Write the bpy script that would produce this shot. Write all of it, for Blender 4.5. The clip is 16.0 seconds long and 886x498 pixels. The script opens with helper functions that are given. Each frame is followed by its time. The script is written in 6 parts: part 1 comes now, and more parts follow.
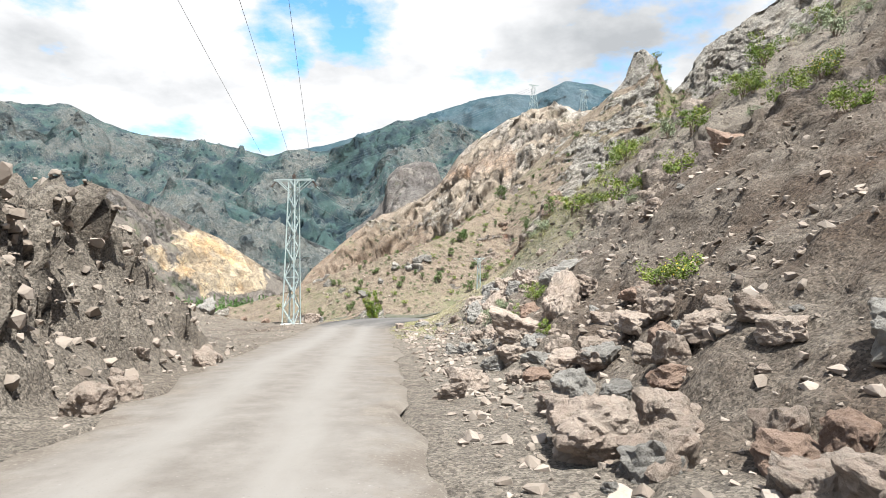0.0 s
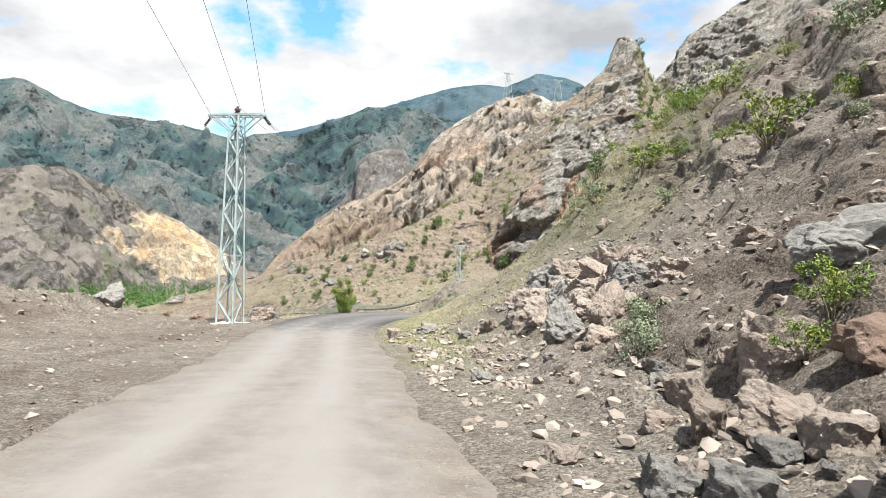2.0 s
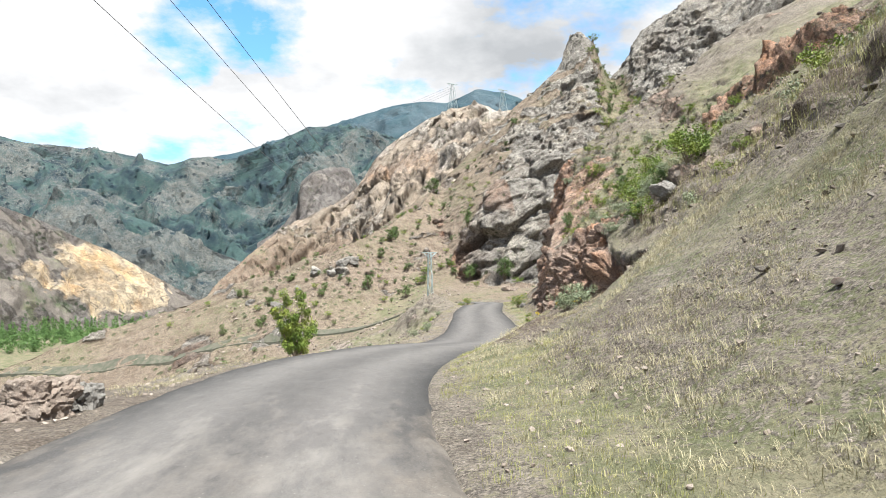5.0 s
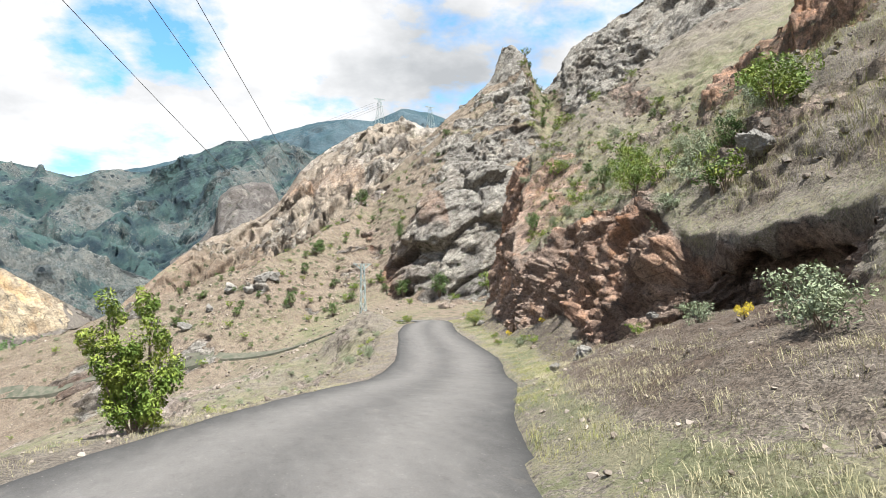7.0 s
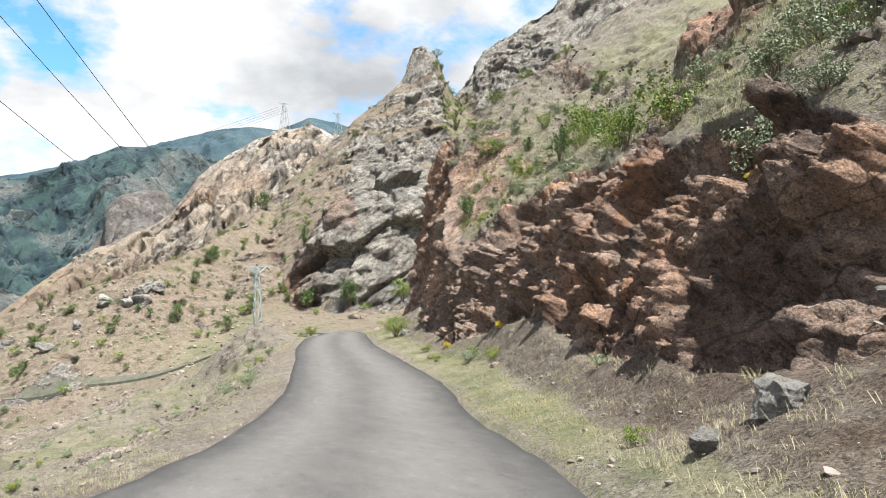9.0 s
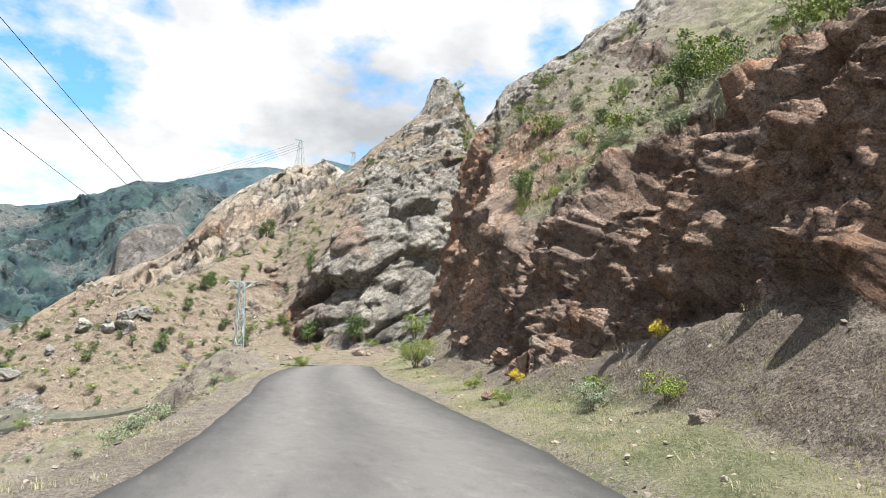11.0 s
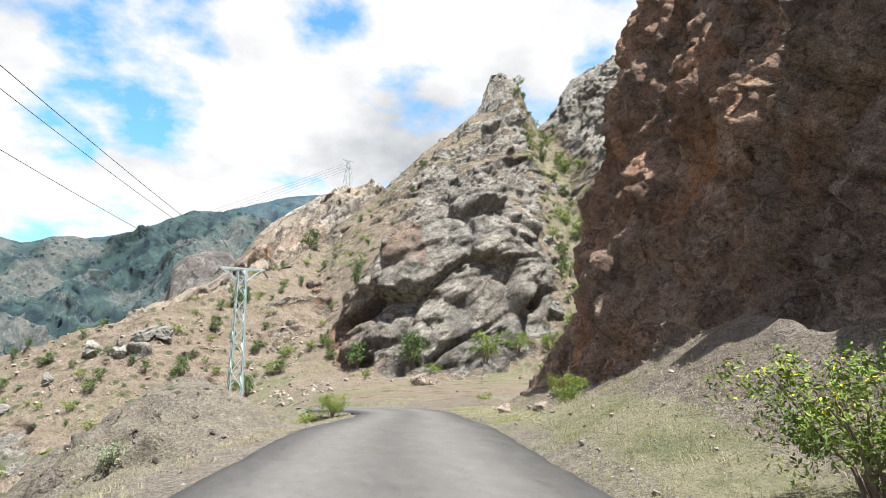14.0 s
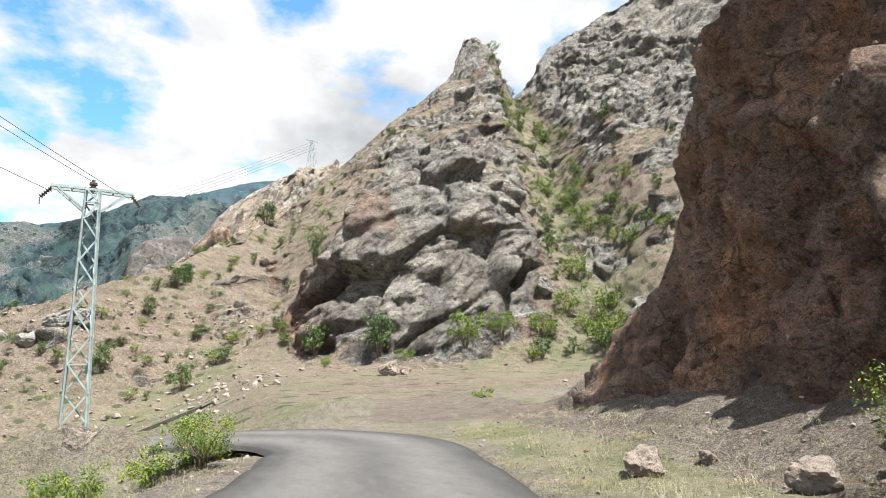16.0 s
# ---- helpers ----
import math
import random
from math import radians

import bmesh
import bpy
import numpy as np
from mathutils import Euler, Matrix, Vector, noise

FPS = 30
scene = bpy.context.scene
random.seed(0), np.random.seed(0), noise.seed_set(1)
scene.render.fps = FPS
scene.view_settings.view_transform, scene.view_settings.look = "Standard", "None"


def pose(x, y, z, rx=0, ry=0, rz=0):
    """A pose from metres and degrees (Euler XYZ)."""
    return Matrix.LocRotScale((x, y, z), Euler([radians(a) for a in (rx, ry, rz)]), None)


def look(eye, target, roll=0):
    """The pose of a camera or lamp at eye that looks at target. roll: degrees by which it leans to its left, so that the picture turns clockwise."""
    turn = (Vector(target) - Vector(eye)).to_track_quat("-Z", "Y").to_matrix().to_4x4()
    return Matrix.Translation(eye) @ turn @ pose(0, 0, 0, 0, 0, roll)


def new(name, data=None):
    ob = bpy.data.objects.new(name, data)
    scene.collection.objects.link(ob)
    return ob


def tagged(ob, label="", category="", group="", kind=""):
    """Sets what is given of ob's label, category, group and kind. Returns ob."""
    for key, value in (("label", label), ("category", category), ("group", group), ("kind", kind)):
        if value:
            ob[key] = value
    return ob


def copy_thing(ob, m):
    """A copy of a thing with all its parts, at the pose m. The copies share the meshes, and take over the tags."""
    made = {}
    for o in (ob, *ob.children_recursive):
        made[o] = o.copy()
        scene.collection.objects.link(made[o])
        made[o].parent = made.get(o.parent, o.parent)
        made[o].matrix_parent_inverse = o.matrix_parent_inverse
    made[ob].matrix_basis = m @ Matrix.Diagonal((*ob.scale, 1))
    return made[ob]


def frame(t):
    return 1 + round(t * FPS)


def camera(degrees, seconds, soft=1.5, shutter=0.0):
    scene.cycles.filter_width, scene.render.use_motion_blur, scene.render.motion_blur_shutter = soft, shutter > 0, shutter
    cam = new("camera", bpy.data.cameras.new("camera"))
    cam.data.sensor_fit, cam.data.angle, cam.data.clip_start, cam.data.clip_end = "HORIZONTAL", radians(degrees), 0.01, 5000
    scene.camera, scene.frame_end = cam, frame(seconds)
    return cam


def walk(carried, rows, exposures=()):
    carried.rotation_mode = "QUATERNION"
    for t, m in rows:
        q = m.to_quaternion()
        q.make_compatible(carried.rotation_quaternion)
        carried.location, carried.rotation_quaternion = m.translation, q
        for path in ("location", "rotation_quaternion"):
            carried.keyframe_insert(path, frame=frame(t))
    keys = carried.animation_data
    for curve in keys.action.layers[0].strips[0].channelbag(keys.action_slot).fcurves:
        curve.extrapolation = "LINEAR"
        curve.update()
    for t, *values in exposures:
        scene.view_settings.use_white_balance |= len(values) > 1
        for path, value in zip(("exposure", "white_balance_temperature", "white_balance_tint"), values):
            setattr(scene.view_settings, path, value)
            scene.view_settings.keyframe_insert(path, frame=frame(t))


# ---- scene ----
cam = camera(71.60, 16.0, 0.55)
# seconds, x, y, z, yaw, pitch, roll
PATH = [
    (0, 0.000, -0.000, 1.800, 0.00, 1.51, 0.72),
    (0.5, -0.470, 2.865, 1.707, -3.91, 2.48, 2.74),
    (1, -0.894, 5.491, 1.550, -4.17, 1.01, 2.34),
    (1.5, -1.266, 8.372, 1.375, -3.30, 3.23, 2.65),
    (2, -1.658, 11.173, 1.229, -2.99, 0.64, 1.89),
    (2.5, -2.069, 14.099, 1.032, -2.44, -0.35, 0.90),
    (3, -2.409, 17.126, 0.879, -1.88, 0.47, 1.46),
    (3.5, -2.718, 19.906, 0.729, -1.03, 2.11, 1.15),
    (3.7, -2.835, 21.093, 0.625, -2.54, 3.07, 0.84),
    (5.8, -4.014, 35.083, -0.298, -9.85, 1.87, -1.54),
    (6, -4.019, 36.043, -0.350, -10.96, 2.04, -1.65),
    (6.5, -3.902, 38.933, -0.495, -13.41, 3.37, -1.19),
    (7, -3.596, 41.849, -0.641, -14.87, 3.89, -1.26),
    (7.5, -3.063, 44.733, -0.844, -18.59, 4.71, -1.36),
    (8, -2.468, 47.518, -1.023, -20.67, 3.92, -1.96),
    (8.5, -1.800, 50.101, -1.211, -21.75, 3.47, -2.30),
    (9, -0.974, 52.874, -1.350, -23.40, 4.71, -2.23),
    (9.2, -0.623, 53.963, -1.404, -23.48, 4.56, -1.73),
    (11.3, 3.391, 68.476, -2.962, -22.44, 9.27, 0.06),
    (11.5, 3.739, 70.079, -2.996, -21.89, 8.34, -0.33),
    (12, 4.620, 74.237, -2.967, -19.87, 8.31, -1.30),
    (12.5, 5.414, 78.245, -2.990, -18.83, 9.82, -0.92),
    (13, 6.126, 82.286, -2.955, -17.71, 10.70, -0.04),
    (13.5, 6.886, 86.026, -2.847, -17.17, 11.25, -0.13),
    (14, 7.769, 89.906, -2.689, -17.93, 11.31, -0.27),
    (14.5, 8.673, 93.695, -2.618, -17.12, 8.01, 0.29),
    (15, 9.565, 97.160, -2.574, -18.03, 9.24, -0.45),
    (15.5, 10.484, 100.550, -2.563, -19.90, 9.91, -0.52),
    (16, 11.442, 103.874, -2.623, -21.05, 10.03, -0.94),
]


def aim(x, y, z, yaw, pitch, roll):
    a, b = radians(yaw), radians(pitch)
    to = (x - math.sin(a) * math.cos(b), y + math.cos(a) * math.cos(b), z + math.sin(b))
    return look((x, y, z), to, roll)


walk(cam, [(t, aim(*row)) for t, *row in PATH], [(0, 1.44), (16, 1.44)])

# ---- light ----
SUN_DIR = Vector((0.18, -0.33, 0.93)).normalized()      # towards the sun
world = bpy.data.worlds.new("world")
scene.world = world
world.use_nodes = True


def build_sky(w):
    nt = w.node_tree
    nt.nodes.clear()
    out = nt.nodes.new("ShaderNodeOutputWorld")
    bg = nt.nodes.new("ShaderNodeBackground")
    sky = nt.nodes.new("ShaderNodeTexSky")
    sky.sky_type = "NISHITA"
    sky.sun_disc = False
    sky.sun_elevation = math.asin(SUN_DIR.z)
    sky.sun_rotation = math.atan2(SUN_DIR.x, SUN_DIR.y)
    sky.altitude = 900
    gain = nt.nodes.new("ShaderNodeVectorMath")
    gain.operation = "MULTIPLY"
    gain.inputs[1].default_value = (0.23, 0.37, 0.40)
    nt.links.new(sky.outputs[0], gain.inputs[0])
    tc = nt.nodes.new("ShaderNodeTexCoord")
    # flat cloud deck: the direction divided by its height
    sep = nt.nodes.new("ShaderNodeSeparateXYZ")
    nt.links.new(tc.outputs["Generated"], sep.inputs[0])
    lift = nt.nodes.new("ShaderNodeMath")
    lift.operation = "ADD"
    lift.inputs[1].default_value = 0.30
    nt.links.new(sep.outputs["Z"], lift.inputs[0])
    low = nt.nodes.new("ShaderNodeMath")
    low.operation = "MAXIMUM"
    low.inputs[1].default_value = 0.06
    nt.links.new(lift.outputs[0], low.inputs[0])
    div = nt.nodes.new("ShaderNodeVectorMath")
    div.operation = "DIVIDE"
    nt.links.new(tc.outputs["Generated"], div.inputs[0])
    comb = nt.nodes.new("ShaderNodeCombineXYZ")
    for k in range(3):
        nt.links.new(low.outputs[0], comb.inputs[k])
    nt.links.new(comb.outputs[0], div.inputs[1])
    offset = nt.nodes.new("ShaderNodeMapping")
    offset.inputs["Location"].default_value = (3.1, 7.4, 1.7)
    nt.links.new(div.outputs[0], offset.inputs[0])

    def cloud_noise(scale, detail, rough, shift):
        n = nt.nodes.new("ShaderNodeTexNoise")
        n.inputs["Scale"].default_value = scale
        n.inputs["Detail"].default_value = detail
        n.inputs["Roughness"].default_value = rough
        m = nt.nodes.new("ShaderNodeMapping")
        m.inputs["Location"].default_value = shift
        nt.links.new(offset.outputs[0], m.inputs[0])
        nt.links.new(m.outputs[0], n.inputs[0])
        return n.outputs["Fac"]

    cover = nt.nodes.new("ShaderNodeMapRange")
    cover.inputs["From Min"].default_value = 0.33
    cover.inputs["From Max"].default_value = 0.47

    def bank(azimuth, height, inner, outer):
        """1 in the named part of the sky, fading out: compass bearing from +y, height over the horizon, two radii, in degrees."""
        a, h = radians(azimuth), radians(height)
        d = nt.nodes.new("ShaderNodeVectorMath")
        d.operation = "DOT_PRODUCT"
        nt.links.new(tc.outputs["Generated"], d.inputs[0])
        d.inputs[1].default_value = (math.sin(a) * math.cos(h), math.cos(a) * math.cos(h), math.sin(h))
        m = nt.nodes.new("ShaderNodeMapRange")
        m.interpolation_type = "SMOOTHSTEP"
        m.inputs["From Min"].default_value = math.cos(radians(outer))
        m.inputs["From Max"].default_value = math.cos(radians(inner))
        nt.links.new(d.outputs["Value"], m.inputs["Value"])
        return m.outputs[0]

    def calc(op, a, b):
        m = nt.nodes.new("ShaderNodeMath")
        m.operation = op
        for k, v in enumerate((a, b)):
            if isinstance(v, float):
                m.inputs[k].default_value = v
            else:
                nt.links.new(v, m.inputs[k])
        return m.outputs[0]

    # blue gaps in the cloud
    gaps = bank(-9, 26.5, 1, 9)
    for a, h, r in ((5, 34, 7), (36, 30, 7), (-15.5, 18, 4), (-32, 22, 9), (-43, 30, 15), (60, 45, 20), (-110, 40, 30), (160, 50, 30)):
        gaps = calc("MAXIMUM", gaps, bank(a, h, 0.1 * r, r))
    gappy = calc("SUBTRACT", calc("ADD", cloud_noise(3.4, 8, 0.58, (0.0, 0.0, 0.0)), 0.03), calc("MULTIPLY", gaps, 0.18))
    nt.links.new(gappy, cover.inputs["Value"])
    shade = nt.nodes.new("ShaderNodeMapRange")
    shade.inputs["From Min"].default_value = 0.52
    shade.inputs["From Max"].default_value = 0.80
    grey = calc("MULTIPLY", bank(11.5, 21.5, 0.5, 9.5), 0.22)
    nt.links.new(calc("ADD", cloud_noise(3.0, 6, 0.55, (4.2, 1.1, 0.0)), grey), shade.inputs["Value"])
    ramp = nt.nodes.new("ShaderNodeMix")
    ramp.data_type = "RGBA"
    ramp.inputs["A"].default_value = (1.18, 1.19, 1.21, 1)
    ramp.inputs["B"].default_value = (0.66, 0.69, 0.72, 1)
    nt.links.new(shade.outputs[0], ramp.inputs["Factor"])
    mix = nt.nodes.new("ShaderNodeMix")
    mix.data_type = "RGBA"
    nt.links.new(cover.outputs[0], mix.inputs["Factor"])
    nt.links.new(gain.outputs[0], mix.inputs["A"])
    nt.links.new(ramp.outputs["Result"], mix.inputs["B"])
    nt.links.new(mix.outputs["Result"], bg.inputs["Color"])
    bg.inputs["Strength"].default_value = 0.32
    nt.links.new(bg.outputs[0], out.inputs[0])


build_sky(world)
sun_data = bpy.data.lights.new("sun", "SUN")
sun_data.energy = 5.0
sun_data.angle = radians(0.6)
sun_data.color = (0.985, 0.985, 0.925)
sun = new("sun", sun_data)
sun.matrix_world = look(SUN_DIR * 100, (0, 0, 0))

# ---- numpy noise ----
_rng = np.random.RandomState(7)
_perm = np.concatenate([_rng.permutation(256)] * 3)
_grad = _rng.normal(size=(256, 3))
_grad /= np.linalg.norm(_grad, axis=1)[:, None]
_jit = _rng.rand(256, 3)


def perlin(p):
    p = np.asarray(p, float)
    i = np.floor(p).astype(int)
    f = p - i
    i &= 255
    u = f * f * f * (f * (f * 6 - 15) + 10)
    tot = 0.0
    for a in (0, 1):
        wx = u[..., 0] if a else 1 - u[..., 0]
        for b in (0, 1):
            wy = u[..., 1] if b else 1 - u[..., 1]
            for c in (0, 1):
                wz = u[..., 2] if c else 1 - u[..., 2]
                h = _perm[_perm[_perm[(i[..., 0] + a) & 255] + ((i[..., 1] + b) & 255)] + ((i[..., 2] + c) & 255)]
                g = _grad[h]
                tot = tot + wx * wy * wz * (g[..., 0] * (f[..., 0] - a) + g[..., 1] * (f[..., 1] - b) + g[..., 2] * (f[..., 2] - c))
    return tot * 1.5


def fbm(p, octaves=4, gain=0.5):
    p = np.asarray(p, float)
    s, a = 0.0, 1.0
    for k in range(octaves):
        s = s + a * perlin(p * 2.03**k + 11.3 * k)
        a *= gain
    return s


def ridged(p, octaves=4, gain=0.5):
    p = np.asarray(p, float)
    s, a = 0.0, 1.0
    for k in range(octaves):
        s = s + a * (1 - 2 * np.abs(perlin(p * 2.1**k + 5.7 * k)))
        a *= gain
    return s


def vec(x, y, z):
    return np.stack(np.broadcast_arrays(x, y, z), -1).astype(float)


def step(a, b, x):
    t = np.clip((x - a) / (b - a), 0, 1)
    return t * t * (3 - 2 * t)


def fractured(p, size, squash=(1, 1, 1), seed=0.0, tilt=0.7, sag=0.4, bulge=0.0, sharp=17.0, crack=0.35):
    """Relief of broken rock, about -1 to 1: blocks of uneven depth with tilted faces, proud at the foot and undercut below."""
    q = p / size * np.array(squash) + seed
    q = q + 0.22 * vec(perlin(q * 1.2), perlin(q * 1.2 + 31), perlin(q * 1.2 + 57))
    i = np.floor(q).astype(int)
    f1 = np.full(q.shape[:-1], 9.0)
    f2 = f1.copy()
    total, weight = np.zeros(q.shape[:-1]), np.zeros(q.shape[:-1])
    for a in (-1, 0, 1):
        for b in (-1, 0, 1):
            for c in (-1, 0, 1):
                k = i + (a, b, c)
                h = _perm[_perm[_perm[k[..., 0] & 255] + (k[..., 1] & 255)] + (k[..., 2] & 255)]
                o = q - k - _jit[h]
                d = np.sqrt((o * o).sum(-1))
                w = np.exp(-sharp * d)
                total += w * (1.2 * (h / 255.0 - 0.5) + tilt * (o * _grad[h]).sum(-1) - sag * o[..., 2] + bulge * (0.35 - d * d))
                weight += w
                f2 = np.minimum(f2, np.maximum(f1, d))
                f1 = np.minimum(f1, d)
    return total / weight - crack * (1 - step(0.0, 0.13, f2 - f1))


def broken(mask, p, *args):
    """fractured(), worked out only where the mask holds."""
    out = np.zeros(p.shape[:-1])
    out[mask] = fractured(p[mask], *args)
    return out


# ---- mesh helpers ----
def mesh_from(name, verts, faces, smooth=True):
    """A mesh from an (n, 3) array and an (m, k) array."""
    me = bpy.data.meshes.new(name)
    verts = np.ascontiguousarray(verts, np.float32)
    faces = np.ascontiguousarray(faces, np.int32)
    m, k = faces.shape
    me.vertices.add(len(verts))
    me.vertices.foreach_set("co", verts.ravel())
    me.loops.add(m * k)
    me.loops.foreach_set("vertex_index", faces.ravel())
    me.polygons.add(m)
    me.polygons.foreach_set("loop_start", np.arange(0, m * k, k, dtype=np.int32))
    me.update(calc_edges=True)
    me.polygons.foreach_set("use_smooth", np.full(m, smooth))
    return me


def grid_faces(n, m):
    i = np.arange((n - 1) * m).reshape(n - 1, m)[:, :-1].ravel()
    return np.stack([i, i + 1, i + m + 1, i + m], 1)


def sheet(name, p, material, smooth=True, flip=False, **attrs):
    """An object from an (n, m, 3) grid of points, with float attributes for the material."""
    n, m = p.shape[:2]
    faces = grid_faces(n, m)
    if flip:
        faces = faces[:, ::-1]
    me = mesh_from(name, p.reshape(-1, 3), faces, smooth)
    for key, value in attrs.items():
        at = me.attributes.new(key, "FLOAT", "POINT")
        at.data.foreach_set("value", np.ascontiguousarray(np.broadcast_to(value, (n, m)), np.float32).ravel())
    me.materials.append(material)
    return new(name, me)


def normals(p):
    du, dv = np.gradient(p, axis=0), np.gradient(p, axis=1)
    n = np.cross(du, dv)
    n /= np.linalg.norm(n, axis=-1, keepdims=True) + 1e-9
    return n * np.where(n[..., 2:] < -0.3, -1, 1) if np.mean(n[..., 2]) >= 0 else -n


# ---- materials ----
class Nodes:
    """Short-hands for building a node material."""

    def __init__(self, name):
        self.mat = bpy.data.materials.new(name)
        self.mat.use_nodes = True
        self.nt = self.mat.node_tree
        self.bsdf = self.nt.nodes["Principled BSDF"]
        self.bsdf.inputs["Specular IOR Level"].default_value = 0.25
        self.where = self.nt.nodes.new("ShaderNodeTexCoord").outputs["Object"]

    def put(self, socket, value):
        if isinstance(value, bpy.types.NodeSocket):
            self.nt.links.new(value, socket)
        else:
            socket.default_value = value

    def noise(self, scale, detail=5, rough=0.55, squash=None, shift=None):
        n = self.nt.nodes.new("ShaderNodeTexNoise")
        n.inputs["Scale"].default_value = scale
        n.inputs["Detail"].default_value = detail
        n.inputs["Roughness"].default_value = rough
        m = self.nt.nodes.new("ShaderNodeMapping")
        if squash:
            m.inputs["Scale"].default_value = squash
        if shift:
            m.inputs["Location"].default_value = shift
        self.nt.links.new(self.where, m.inputs[0])
        self.nt.links.new(m.outputs[0], n.inputs[0])
        return n.outputs["Fac"]

    def cells(self, scale, feature="F1", squash=None, out="Distance"):
        n = self.nt.nodes.new("ShaderNodeTexVoronoi")
        n.feature = feature
        n.inputs["Scale"].default_value = scale
        m = self.nt.nodes.new("ShaderNodeMapping")
        if squash:
            m.inputs["Scale"].default_value = squash
        self.nt.links.new(self.where, m.inputs[0])
        self.nt.links.new(m.outputs[0], n.inputs[0])
        return n.outputs[out]

    def cracks(self, scale, wobble, squash=(1, 1, 1)):
        """Distance to the joints between uneven blocks."""
        m = self.nt.nodes.new("ShaderNodeMapping")
        m.inputs["Scale"].default_value = squash
        self.nt.links.new(self.where, m.inputs[0])
        w = self.nt.nodes.new("ShaderNodeTexNoise")
        w.inputs["Scale"].default_value = scale * 1.4
        w.inputs["Detail"].default_value = 4
        self.nt.links.new(m.outputs[0], w.inputs[0])
        add = self.nt.nodes.new("ShaderNodeVectorMath")
        add.operation = "MULTIPLY_ADD"
        self.nt.links.new(w.outputs["Color"], add.inputs[0])
        add.inputs[1].default_value = (wobble, wobble, wobble)
        self.nt.links.new(m.outputs[0], add.inputs[2])
        n = self.nt.nodes.new("ShaderNodeTexVoronoi")
        n.feature = "DISTANCE_TO_EDGE"
        n.inputs["Scale"].default_value = scale
        self.nt.links.new(add.outputs[0], n.inputs[0])
        return n.outputs["Distance"]

    def attr(self, name):
        n = self.nt.nodes.new("ShaderNodeAttribute")
        n.attribute_name = name
        return n.outputs["Fac"]

    def range(self, value, a, b, c=0.0, d=1.0):
        n = self.nt.nodes.new("ShaderNodeMapRange")
        self.put(n.inputs["Value"], value)
        for key, v in (("From Min", a), ("From Max", b), ("To Min", c), ("To Max", d)):
            n.inputs[key].default_value = v
        return n.outputs[0]

    def math(self, op, a, b=0.0):
        n = self.nt.nodes.new("ShaderNodeMath")
        n.operation = op
        n.use_clamp = op in ("MULTIPLY", "ADD", "SUBTRACT")
        self.put(n.inputs[0], a)
        self.put(n.inputs[1], b)
        return n.outputs[0]

    def raw(self, op, a, b=0.0):
        n = self.nt.nodes.new("ShaderNodeMath")
        n.operation = op
        self.put(n.inputs[0], a)
        self.put(n.inputs[1], b)
        return n.outputs[0]

    def mix(self, fac, a, b, mode="MIX"):
        n = self.nt.nodes.new("ShaderNodeMix")
        n.data_type = "RGBA"
        n.blend_type = mode
        self.put(n.inputs["Factor"], fac)
        for key, v in (("A", a), ("B", b)):
            self.put(n.inputs[key], (*v, 1) if isinstance(v, tuple) and len(v) == 3 else v)
        return n.outputs["Result"]

    def bump(self, height, strength, distance, after=None):
        n = self.nt.nodes.new("ShaderNodeBump")
        n.inputs["Strength"].default_value = strength
        n.inputs["Distance"].default_value = distance
        self.put(n.inputs["Height"], height)
        if after is not None:
            self.put(n.inputs["Normal"], after)
        return n.outputs[0]

    def random(self):
        return self.nt.nodes.new("ShaderNodeObjectInfo").outputs["Random"]

    def island(self):
        return self.nt.nodes.new("ShaderNodeNewGeometry").outputs["Random Per Island"]

    def done(self, color, rough=0.9, normal=None, metal=0.0):
        if isinstance(color, tuple):
            color = (*color, 1)
        self.put(self.bsdf.inputs["Base Color"], color)
        self.put(self.bsdf.inputs["Roughness"], rough)
        self.put(self.bsdf.inputs["Metallic"], metal)
        if normal is not None:
            self.put(self.bsdf.inputs["Normal"], normal)
        return self.mat


